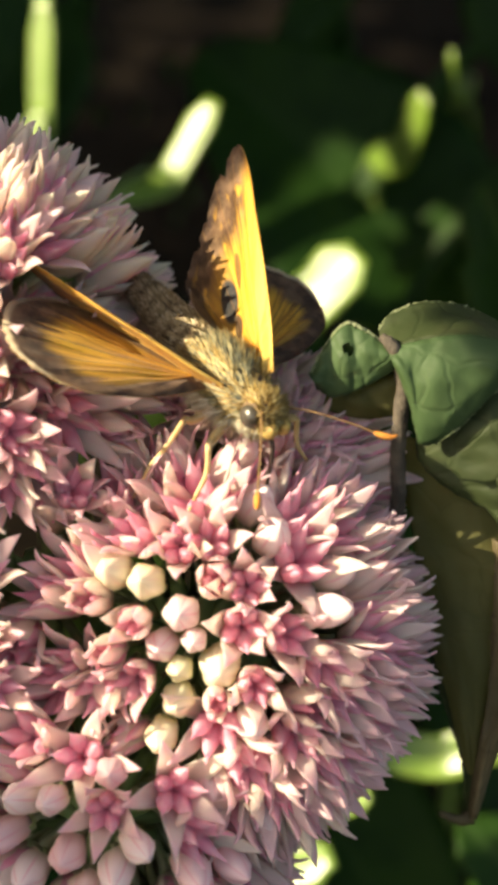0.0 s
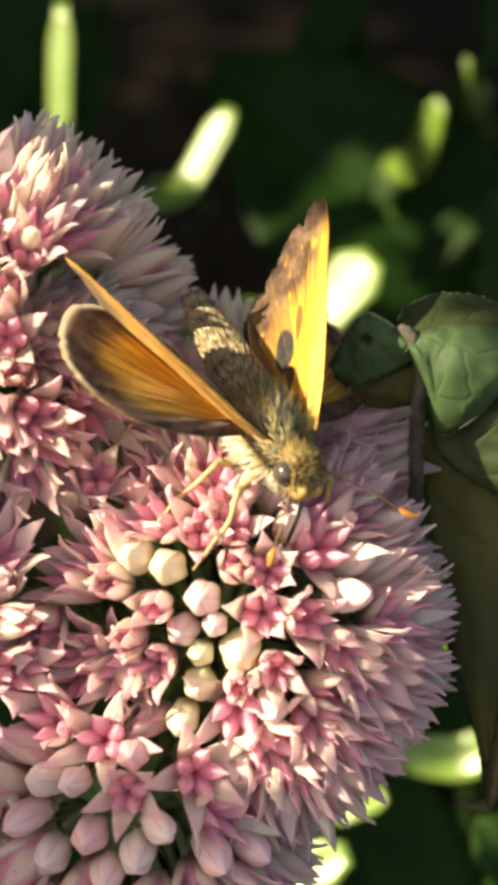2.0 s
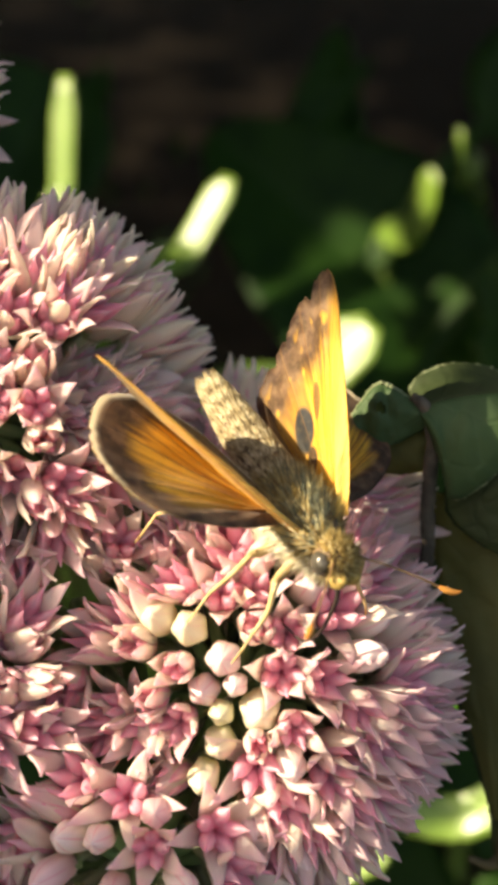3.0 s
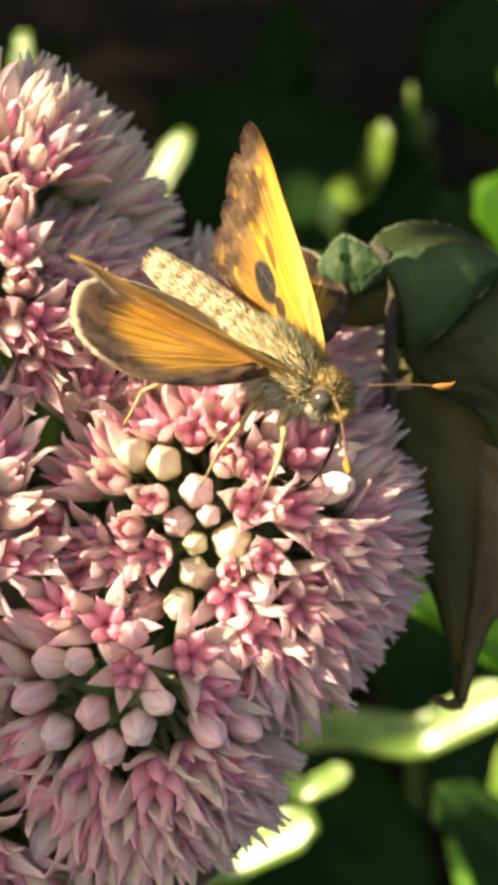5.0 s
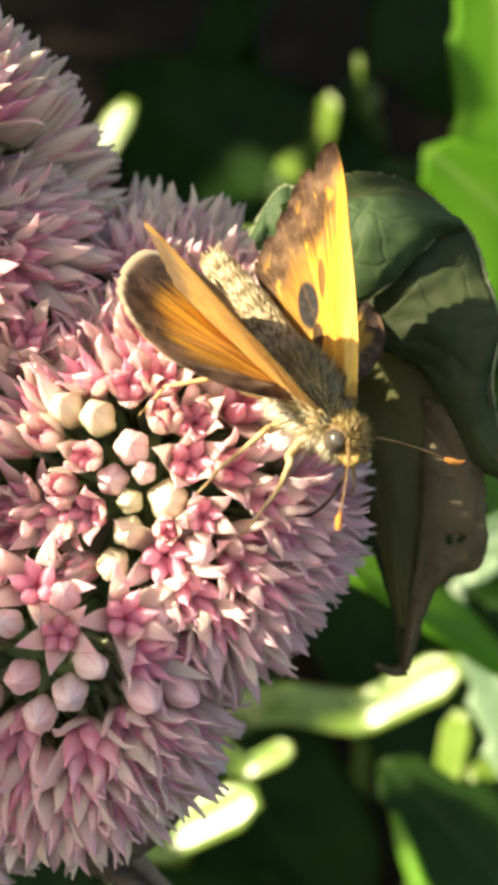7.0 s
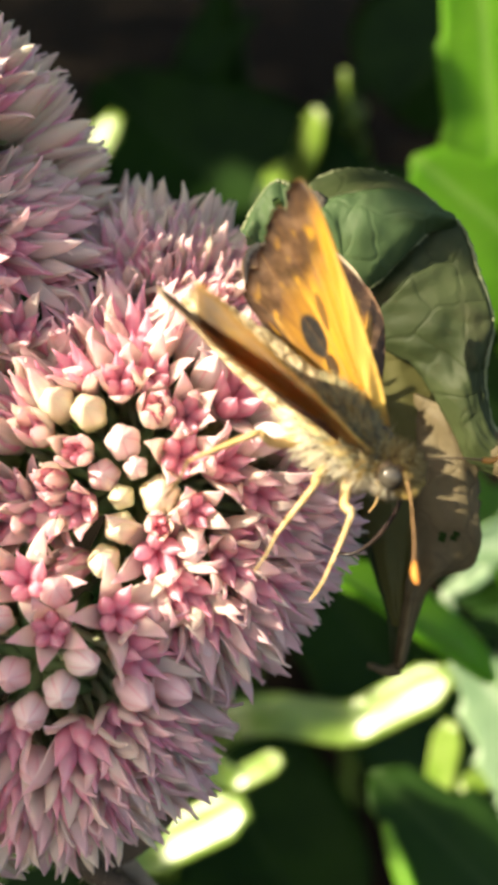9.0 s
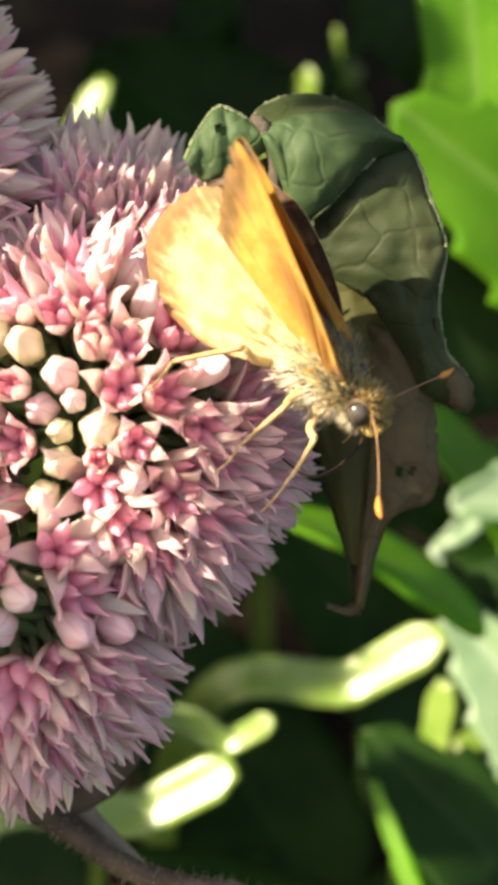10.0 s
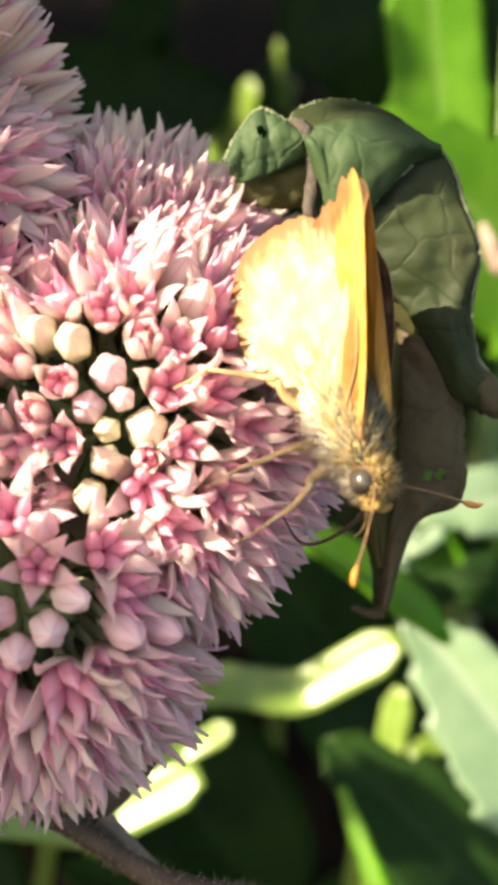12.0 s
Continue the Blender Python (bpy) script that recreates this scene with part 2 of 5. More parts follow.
def withered_material(name, a, b, vein, dry, thin=0.25, thin_colour=None):
    """A limp leaf: a net of sunken veins, dull patches and dry blotches."""
    n = Nodes(name)
    f = n.noise(150.0, 5.0)
    col = n.mix(n.ramp(f, 0.3, 0.72), a, b)
    net = n.node("ShaderNodeTexVoronoi")
    net.feature = "DISTANCE_TO_EDGE"
    net.inputs["Scale"].default_value = 290.0
    warp = n.node("ShaderNodeVectorMath", op="ADD")
    n.link(n.coords(), warp.inputs[0])
    wob = n.node("ShaderNodeTexNoise")
    wob.inputs["Scale"].default_value = 240.0
    n.link(n.coords(), wob.inputs["Vector"])
    small = n.node("ShaderNodeVectorMath", op="SCALE")
    n.link(wob.outputs["Color"], small.inputs[0])
    small.inputs["Scale"].default_value = 0.0035
    n.link(small.outputs[0], warp.inputs[1])
    n.link(warp.outputs[0], net.inputs["Vector"])
    lines = n.ramp(net.outputs["Distance"], 0.0, 0.07, 1.0, 0.0)
    col = n.mix(n.math("MULTIPLY", lines, 0.28), col, vein)
    col = n.mix(n.ramp(n.noise(210.0, 6.0), 0.54, 0.74, 0.0, 0.8), col, dry)
    fine = n.noise(1500.0, 4.0)
    col = n.mix(n.ramp(fine, 0.45, 0.8, 0.0, 0.25), col, dry)
    n.bump(n.math("ADD", n.math("MULTIPLY", lines, -0.22), n.noise(420.0, 5.0)), 0.0003, 0.6)
    return n.finish(col, 0.62, 0.3, thin, thin_colour)


def soil_material():
    n = Nodes("soil")
    # both tones sit below bare earth, so the bed's shade is in the colour
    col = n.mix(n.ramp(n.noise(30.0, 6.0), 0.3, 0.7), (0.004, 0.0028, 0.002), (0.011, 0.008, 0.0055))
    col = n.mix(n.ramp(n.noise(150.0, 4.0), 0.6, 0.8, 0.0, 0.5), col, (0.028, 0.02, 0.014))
    n.bump(n.noise(70.0, 6.0), 0.01, 0.9)
    return n.finish(col, 0.95, 0.03)


def wing_material(name, kind):
    """UV: u from hinge to margin, v round the margin from the costa to the inner edge."""
    n = Nodes(name)
    uv = n.coords("UV")
    r, s, _ = n.split(uv)
    obj = n.coords()
    x, y, _ = n.split(obj)
    span = n.math("ABSOLUTE", y)
    rough_edge = n.noise(1.0, 4.0, n.stretched(uv, 2.2, 26.0, 1.0))
    grain = n.noise(2600.0, 3.0, obj)
    dust = n.noise(700.0, 4.0, obj)
    rr = n.math("ADD", r, n.math("MULTIPLY", n.math("SUBTRACT", rough_edge, 0.5), 0.42))
    vein = n.ramp(n.math("ABSOLUTE", n.math("SINE", n.math("MULTIPLY", s, 31.4))), 0.0, 0.16, 1.0, 0.0)
    brown = n.mix(n.ramp(dust, 0.40, 0.70), (0.055, 0.028, 0.020), (0.24, 0.145, 0.09))
    ray = n.noise(1.0, 3.0, n.stretched(uv, 3.0, 60.0, 1.0))
    if kind == "fore_upper":
        col = n.mix(n.ramp(rough_edge, 0.35, 0.7), (0.88, 0.50, 0.06), (0.74, 0.33, 0.035))
        col = n.mix(n.ramp(s, 0.10, 0.30), (0.94, 0.66, 0.16), col)
        col = n.mix(n.ramp(n.noise(1.0, 3.0, n.stretched(uv, 2.0, 40.0, 3.0)), 0.55, 0.75, 0.0, 0.7), col, (0.95, 0.74, 0.30))
        col = n.mix(n.ramp(ray, 0.5, 0.7, 0.0, 0.55), col, (0.50, 0.24, 0.05))
        # the brown border reaches furthest in along the outer edge and runs in teeth between the veins
        margin = n.math("MULTIPLY", n.ramp(rr, 0.55, 0.76), n.ramp(s, 0.30, 0.38))
        pale = n.ramp(n.noise(1.0, 2.0, n.stretched(uv, 7.0, 18.0, 1.0)), 0.56, 0.68, 1.0, 0.25)
        col = n.mix(n.math("MULTIPLY", n.math("MULTIPLY", margin, pale), 0.95), col, brown)
        col = n.mix(n.math("MULTIPLY", n.ramp(r, 0.86, 0.95), n.ramp(s, 0.26, 0.34)), col, brown)
        col = n.mix(n.math("MULTIPLY", n.ramp(s, 0.015, 0.03, 1.0, 0.0), 0.6), col, (0.45, 0.22, 0.05))

        def blot(span_at, ahead, long, wide, tint, strength):
            ex = n.math("MULTIPLY", n.math("SUBTRACT", x, ahead), 1 / wide)
            ey = n.math("MULTIPLY", n.math("SUBTRACT", span, span_at), 1 / long)
            d = n.math("ADD", n.math("ADD", n.math("MULTIPLY", ex, ex), n.math("MULTIPLY", ey, ey)), n.math("MULTIPLY", dust, 0.4))
            return n.mix(n.ramp(d, 0.9, 1.4, strength, 0.0), col, tint)
        col = blot(0.0066, -0.0030, 0.0026, 0.0012, (0.30, 0.14, 0.035), 0.6)
        col = blot(0.0078, -0.0013, 0.0012, 0.0003, (0.08, 0.04, 0.02), 0.8)
        col = blot(0.0042, -0.0019, 0.0009, 0.0005, (0.03, 0.018, 0.014), 0.95)
        col = blot(0.0061, -0.0025, 0.0015, 0.0008, (0.018, 0.026, 0.032), 0.98)
        base = n.math("MULTIPLY", n.ramp(r, 0.30, 0.62, 1.0, 0.0), n.ramp(s, 0.62, 0.80))
        col = n.mix(n.math("MULTIPLY", base, 0.8), col, (0.24, 0.15, 0.06))
        col = n.mix(n.math("MULTIPLY", vein, 0.45), col, (0.30, 0.14, 0.04))
        thin_col = (0.85, 0.36, 0.05)
    elif kind == "hind_upper":
        orange = n.mix(n.ramp(n.math("ADD", n.math("MULTIPLY", ray, 0.6), n.math("MULTIPLY", rough_edge, 0.4)), 0.42, 0.6), (0.90, 0.50, 0.06), (0.42, 0.18, 0.03))
        dark = n.mix(n.ramp(dust, 0.4, 0.65), (0.055, 0.028, 0.020), (0.20, 0.115, 0.07))
        col = n.mix(n.ramp(rr, 0.64, 0.82), orange, dark)
        col = n.mix(n.ramp(n.math("ADD", s, n.math("MULTIPLY", rough_edge, 0.12)), 0.26, 0.40, 1.0, 0.0), col, dark)
        col = n.mix(n.ramp(s, 0.72, 0.86), col, (0.20, 0.12, 0.05))
        col = n.mix(n.math("MULTIPLY", vein, 0.7), col, dark)
        col = n.mix(n.math("MULTIPLY", n.ramp(r, 0.95, 0.985), n.ramp(s, 0.34, 0.40)), col, (0.62, 0.52, 0.36))
        thin_col = (0.62, 0.24, 0.05)
    elif kind == "fore_under":
        col = n.mix(n.ramp(dust, 0.35, 0.7), (0.82, 0.50, 0.11), (0.68, 0.34, 0.05))
        margin = n.math("MULTIPLY", n.ramp(rr, 0.72, 0.92), n.ramp(s, 0.32, 0.40))
        col = n.mix(n.math("MULTIPLY", margin, 0.8), col, brown)
        col = n.mix(n.ramp(s, 0.62, 0.80, 0.0, 0.6), col, (0.80, 0.58, 0.26))
        # the shade over the wing base is painted in as dark brown
        col = n.mix(n.math("MULTIPLY", n.ramp(r, 0.42, 0.66, 0.8, 0.0), n.ramp(s, 0.45, 0.6, 1.0, 0.3)), col, (0.24, 0.105, 0.028))
        col = n.mix(n.ramp(n.noise(1.0, 3.0, n.stretched(uv, 6.0, 16.0, 2.0)), 0.56, 0.66, 0.0, 0.55), col, (0.34, 0.16, 0.04))
        col = n.mix(n.ramp(ray, 0.52, 0.72, 0.0, 0.5), col, (0.62, 0.34, 0.07))
        col = n.mix(n.math("MULTIPLY", n.ramp(s, 0.02, 0.05, 1.0, 0.0), 0.8), col, (0.22, 0.10, 0.04))
        col = n.mix(n.math("MULTIPLY", vein, 0.3), col, (0.42, 0.22, 0.06))
        thin_col = (0.85, 0.40, 0.06)
    else:
        tawny = n.mix(n.ramp(dust, 0.35, 0.7), (0.84, 0.67, 0.38), (0.70, 0.49, 0.20))
        spots = n.noise(1.0, 3.0, n.stretched(uv, 9.0, 13.0, 1.0))
        edge = n.math("MAXIMUM", n.ramp(r, 0.72, 0.95), n.ramp(r, 0.5, 0.25))
        col = n.mix(n.math("MULTIPLY", n.ramp(spots, 0.48, 0.60, 0.0, 0.85), edge), tawny, (0.36, 0.19, 0.06))
        col = n.mix(n.math("MULTIPLY", vein, 0.3), col, (0.50, 0.30, 0.10))
        col = n.mix(n.ramp(s, 0.12, 0.26, 0.75, 0.0), col, (0.34, 0.18, 0.06))
        col = n.mix(n.math("MULTIPLY", n.ramp(rr, 0.80, 0.98), n.ramp(s, 0.3, 0.4)), col, (0.34, 0.19, 0.08))
        thin_col = (0.80, 0.42, 0.09)
    col = n.mix(n.ramp(grain, 0.45, 0.75, 0.0, 0.12), col, (0.55, 0.36, 0.16))
    n.bump(n.math("ADD", grain, n.math("MULTIPLY", vein, 1.5)), 0.00005, 0.5)
    return n.finish(col, 0.62, 0.3, 0.3, n.mix(0.85, thin_col, col, "MULTIPLY"), sheen=0.1)


def fur_material(name, dark, mid, light):
    """Hair whose colour changes from strand to strand."""
    n = Nodes(name)
    pick = n.node("ShaderNodeNewGeometry").outputs["Random Per Island"]
    col = n.mix(n.ramp(pick, 0.15, 0.55), dark, mid)
    col = n.mix(n.ramp(pick, 0.6, 0.95), col, light)
    col = n.mix(n.ramp(n.noise(450.0, 3.0), 0.5, 0.7, 0.0, 0.5), col, dark)
    return n.finish(col, 0.5, 0.4, 0.2)


PETAL_OUT = petal_material("petal back", (0.94, 0.95, 0.78), (0.97, 0.92, 0.85), (0.96, 0.72, 0.79))
PETAL_IN = petal_material("petal face", (0.97, 0.82, 0.84), (0.97, 0.94, 0.89), (0.97, 0.69, 0.78))
BUD = bud_material("pink bud skin", (0.90, 0.86, 0.70), (0.96, 0.82, 0.83), 0.55)
BUD_CREAM = bud_material("cream bud skin", (0.70, 0.74, 0.40), (0.90, 0.84, 0.66), 0.12)
CARPEL = plain_organic("carpel", (0.97, 0.46, 0.62), (0.97, 0.67, 0.76), 900.0, 0.35, 0.5, 0.5)
CALYX = plain_organic("calyx", (0.36, 0.46, 0.20), (0.50, 0.52, 0.34), 500.0, 0.5, 0.4, 0.2)
PEDICEL = plain_organic("pedicel", (0.16, 0.28, 0.09), (0.26, 0.36, 0.14), 300.0, 0.55, 0.35)
TWIG = plain_organic("twig bark", (0.080, 0.058, 0.042), (0.17, 0.125, 0.09), 320.0, 0.75, 0.25, 0.0, 0.0002)
STEM_TAN = plain_organic("dry stem", (0.20, 0.155, 0.11), (0.34, 0.27, 0.20), 320.0, 0.7, 0.25, 0.0, 0.0002)
TWIG_HAIR = plain_organic("twig hair", (0.45, 0.38, 0.24), (0.60, 0.52, 0.36), 400.0, 0.6, 0.3, 0.3)
LEAF = leaf_material("sedum leaf", (0.10, 0.29, 0.018), (0.16, 0.38, 0.030), (0.25, 0.45, 0.09), 160.0, 0.5, 0.45, (0.26, 0.62, 0.02), None, 0.25)
LEAF_PALE = leaf_material("pale sedum leaf", (0.16, 0.28, 0.14), (0.24, 0.37, 0.20), (0.32, 0.42, 0.28), 160.0, 0.2, 0.36, None, None, 1.0)
# darker copy of the sedum leaf: the background shade is put into its colour
LEAF_SHADED = leaf_material("shade-darkened leaf", (0.012, 0.040, 0.007), (0.022, 0.062, 0.010), (0.036, 0.078, 0.020), 120.0, 0.25, 0.5, None, None, 0.15)
BLADE = leaf_material("grass blade", (0.17, 0.30, 0.04), (0.25, 0.38, 0.08), (0.32, 0.44, 0.14), 220.0, 0.2, 0.34, (0.22, 0.46, 0.03), None, 1.0)
# withered greens, lowered further so the hanging leaf's shade is in the colour
WITHER_GREEN = withered_material("withered green", (0.032, 0.048, 0.017), (0.056, 0.076, 0.028), (0.022, 0.033, 0.011), (0.048, 0.049, 0.023), 0.22)
WITHER_PALE = withered_material("withered pale green", (0.040, 0.080, 0.030), (0.060, 0.108, 0.042), (0.078, 0.126, 0.056), (0.046, 0.075, 0.03), 0.2)
WITHER_BROWN = withered_material("withered brown", (0.095, 0.078, 0.040), (0.17, 0.135, 0.075), (0.06, 0.045, 0.026), (0.045, 0.03, 0.02), 0.3)
WITHER_OLIVE = withered_material("withered olive", (0.10, 0.105, 0.035), (0.165, 0.155, 0.055), (0.08, 0.085, 0.03), (0.075, 0.08, 0.03), 0.45, (0.30, 0.27, 0.06))
DRY_LEAF = plain_organic("dry pinkish leaf", (0.50, 0.34, 0.26), (0.70, 0.54, 0.44), 300.0, 0.55, 0.3, 0.3)
WITHER_RIM = plain_organic("withered rim", (0.17, 0.21, 0.11), (0.27, 0.30, 0.18), 600.0, 0.7, 0.2, 0.2)
PETIOLE = plain_organic("dry petiole", (0.045, 0.038, 0.032), (0.13, 0.11, 0.085), 500.0, 0.8, 0.2, 0.0, 0.0003)
SOIL = soil_material()
FORE_UP, HIND_UP = wing_material("forewing upper side", "fore_upper"), wing_material("hindwing upper side", "hind_upper")
FORE_UNDER, HIND_UNDER = wing_material("forewing underside", "fore_under"), wing_material("hindwing underside", "hind_under")
FUR_GOLD = fur_material("golden fur", (0.20, 0.12, 0.035), (0.55, 0.38, 0.12), (0.80, 0.66, 0.34))
FUR_DARK = fur_material("olive grey fur", (0.11, 0.115, 0.085), (0.32, 0.31, 0.19), (0.60, 0.50, 0.26))
FUR_BROWN = fur_material("brown fur", (0.12, 0.085, 0.045), (0.36, 0.27, 0.14), (0.60, 0.48, 0.28))
FUR_TAN = fur_material("tan fur", (0.34, 0.26, 0.14), (0.66, 0.55, 0.34), (0.85, 0.76, 0.56))
FUR_PALE = fur_material("pale fur", (0.45, 0.36, 0.22), (0.76, 0.69, 0.52), (0.88, 0.84, 0.72))
SKIN = plain_organic("insect skin", (0.08, 0.055, 0.032), (0.20, 0.13, 0.07), 700.0, 0.55, 0.4)
EYE = plain_organic("compound eye", (0.035, 0.03, 0.024), (0.075, 0.066, 0.052), 1500.0, 0.14, 0.7)
ANTENNA = plain_organic("antenna scale", (0.16, 0.09, 0.045), (0.34, 0.20, 0.09), 900.0, 0.5, 0.4)
LEG = plain_organic("leg scale", (0.55, 0.36, 0.14), (0.74, 0.56, 0.30), 800.0, 0.5, 0.4, 0.15)
CLUB = plain_organic("antenna club", (0.55, 0.20, 0.04), (0.66, 0.30, 0.07), 900.0, 0.5, 0.4)
DARK = plain_organic("dark chitin", (0.018, 0.013, 0.012), (0.045, 0.030, 0.024), 900.0, 0.35, 0.5)


# ---------------------------------------------------------------- mesh helpers (lengths in mm)
def mesh_of(name, verts, faces, materials, slots=None, uvs=None):
    me = bpy.data.meshes.new(name)
    me.from_pydata([tuple(c * MM for c in v) for v in verts], [], faces)
    for m in materials:
        me.materials.append(m)
    me.polygons.foreach_set("use_smooth", [True] * len(me.polygons))
    if slots:
        me.polygons.foreach_set("material_index", slots)
    if uvs:
        layer = me.uv_layers.new(name="UVMap")
        for loop in me.loops:
            layer.data[loop.index].uv = uvs[loop.vertex_index]
    me.update()
    return me


def part(name, mesh, parent, label="", m=None):
    ob = new(name, mesh)
    ob.parent = parent
    if m is not None:
        ob.matrix_basis = m
    if label:
        ob["label"] = label
    return ob


def thing(name, label, category, m, group="", kind=""):
    ob = new(name)
    ob.empty_display_size = 0.002
    ob.matrix_basis = m
    return tagged(ob, label, category, group, kind)


class Shape:
    """Collects verts, faces and material slots."""
    def __init__(self):
        self.v, self.f, self.s = [], [], []

    def add(self, verts, faces, slot=0, m=None):
        k = len(self.v)
        self.v += [tuple(m @ Vector(p)) for p in verts] if m is not None else [tuple(p) for p in verts]
        self.f += [tuple(i + k for i in f) for f in faces]
        self.s += [slot] * len(faces)
        return self

    def mesh(self, name, *materials):
        return mesh_of(name, self.v, self.f, materials, self.s)


def spline(points, n):
    """n places evenly along a Catmull-Rom curve through the points."""
    pts = [Vector(p) for p in points]
    pts = [pts[0] * 2 - pts[1], *pts, pts[-1] * 2 - pts[-2]]
    out = []
    for i in range(n):
        u = i / (n - 1) * (len(pts) - 3)
        k = min(int(u), len(pts) - 4)
        t = u - k
        a, b, c, d = pts[k:k + 4]
        out.append(0.5 * ((2 * b) + (c - a) * t + (2 * a - 5 * b + 4 * c - d) * t * t + (3 * b - a - 3 * c + d) * t ** 3))
    return out


def tube(points, radii, sides=7, n=None, wobble=0.0, seed=0):
    """A closed tube along a smooth curve."""
    n = n or 4 * len(points)
    line = spline(points, n)
    rad = [r[0] for r in spline([(r, 0, 0) for r in radii], n)] if len(radii) > 1 else [radii[0]] * n
    verts, faces = [], []
    ref = Vector((0.31, 0.52, 0.79))
    for i, p in enumerate(line):
        d = (line[min(i + 1, n - 1)] - line[max(i - 1, 0)]).normalized()
        x = (ref - d * ref.dot(d)).normalized()
        y = d.cross(x)
        ref = x
        for k in range(sides):
            a = 2 * math.pi * k / sides
            r = rad[i] * (1 + wobble * noise.noise((i * 0.7 + seed, k * 1.3, seed)))
            verts.append(p + (x * math.cos(a) + y * math.sin(a)) * r)
    for i in range(n - 1):
        for k in range(sides):
            j = (k + 1) % sides
            faces.append((i * sides + k, i * sides + j, (i + 1) * sides + j, (i + 1) * sides + k))
    faces.append(tuple(range(sides))[::-1])
    faces.append(tuple((n - 1) * sides + k for k in range(sides)))
    return verts, faces


def lathe(rings, sides, lobes=0, depth=0.0):
    """rings: (height, radius), closed at both ends; lobes: rounded ribs round it."""
    verts, faces = [], []
    for z, r in rings:
        for k in range(sides):
            a = 2 * math.pi * k / sides
            q = r * (1 + depth * math.cos(lobes * a))
            verts.append((q * math.cos(a), q * math.sin(a), z))
    for i in range(len(rings) - 1):
        for k in range(sides):
            j = (k + 1) % sides
            faces.append((i * sides + k, i * sides + j, (i + 1) * sides + j, (i + 1) * sides + k))
    faces.append(tuple(range(sides))[::-1])
    faces.append(tuple((len(rings) - 1) * sides + k for k in range(sides)))
    return verts, faces


def sheet(grid, thick):
    """A curved sheet with thickness from a grid of places (rows of equal length)."""
    rows, cols = len(grid), len(grid[0])
    norm = []
    for i in range(rows):
        for j in range(cols):
            du = grid[min(i + 1, rows - 1)][j] - grid[max(i - 1, 0)][j]
            dv = grid[i][min(j + 1, cols - 1)] - grid[i][max(j - 1, 0)]
            norm.append(du.cross(dv).normalized())
    flat = [p for row in grid for p in row]
    verts = [p + q * thick / 2 for p, q in zip(flat, norm)] + [p - q * thick / 2 for p, q in zip(flat, norm)]
    faces, top = [], rows * cols
    for i in range(rows - 1):
        for j in range(cols - 1):
            a, b, c, d = i * cols + j, i * cols + j + 1, (i + 1) * cols + j + 1, (i + 1) * cols + j
            faces += [(a, d, c, b), (top + a, top + b, top + c, top + d)]
    rim = [j for j in range(cols)] + [i * cols + cols - 1 for i in range(1, rows)]
    rim += [(rows - 1) * cols + j for j in range(cols - 2, -1, -1)] + [i * cols for i in range(rows - 2, 0, -1)]
    for a, b in zip(rim, rim[1:] + rim[:1]):
        faces.append((a, b, top + b, top + a))
    return verts, faces


def turned(axis, roll=0.0):
    """A turn that takes z to the axis."""
    return Vector(axis).to_track_quat("Z", "Y").to_matrix().to_4x4() @ Matrix.Rotation(roll, 4, "Z")


# ---------------------------------------------------------------- ground
def build_ground():
    n, verts, faces = 60, [], []
    for i in range(n + 1):
        for j in range(n + 1):
            x, y = (i / n - 0.5), (j / n - 0.5)
            x, y = x * (1 + 900 * x ** 4), y * (1 + 900 * y ** 4)
            h = 14 * noise.noise((x * 9, y * 9, 0)) + 6 * noise.noise((x * 31, y * 31, 3)) if max(abs(x), abs(y)) < 3 else 0
            verts.append((x * 4000, y * 4000, h - 10))
    for i in range(n):
        for j in range(n):
            a = i * (n + 1) + j
            faces.append((a, a + n + 1, a + n + 2, a + 1))
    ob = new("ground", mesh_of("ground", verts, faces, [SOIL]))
    tagged(ob, "dark bare garden soil with lumps and crumbs, darkened further for shade", "soil", kind="structure")


build_ground()


# ---------------------------------------------------------------- flower head
def petal_mesh(name, length, width, belly, tip_out, curl):
    """A thick boat-shaped petal that stands along z; y points away from the flower's middle."""
    rows, verts, faces, slots = 9, [], [], []
    for i in range(rows):
        t = i / (rows - 1)
        w = width / 2 * 2.05 * (t + 0.08) ** 0.42 * (1 - t) ** 0.86 + 0.02
        y = belly * math.sin(math.pi * min(1, t * 1.05)) + tip_out * t ** 1.5 + curl * max(0, t - 0.7) ** 2 * 8
        z = length * t - curl * max(0, t - 0.75) ** 2 * 6
        cup, thick = 0.62 * (1 - 0.5 * t), 0.42 * (1 - 0.7 * t)
        for s in (-1, -0.55, 0, 0.55, 1):
            verts.append((w * s, y - cup * w * s * s + thick * 0.5 * (1 - s * s), z))
        for s in (0.6, 0, -0.6):
            verts.append((w * s, y - cup * w * s * s - thick * (1 - s * s), z))
    for i in range(rows - 1):
        for k in range(8):
            j = (k + 1) % 8
            faces.append((8 * i + k, 8 * i + j, 8 * i + 8 + j, 8 * i + 8 + k))
            slots.append(1 if k < 4 else 0)
    faces += [tuple(range(7, -1, -1)), tuple(8 * (rows - 1) + k for k in range(8))]
    slots += [1, 1]
    me = mesh_of(name, verts, faces, [PETAL_IN, PETAL_OUT], slots)
    return me


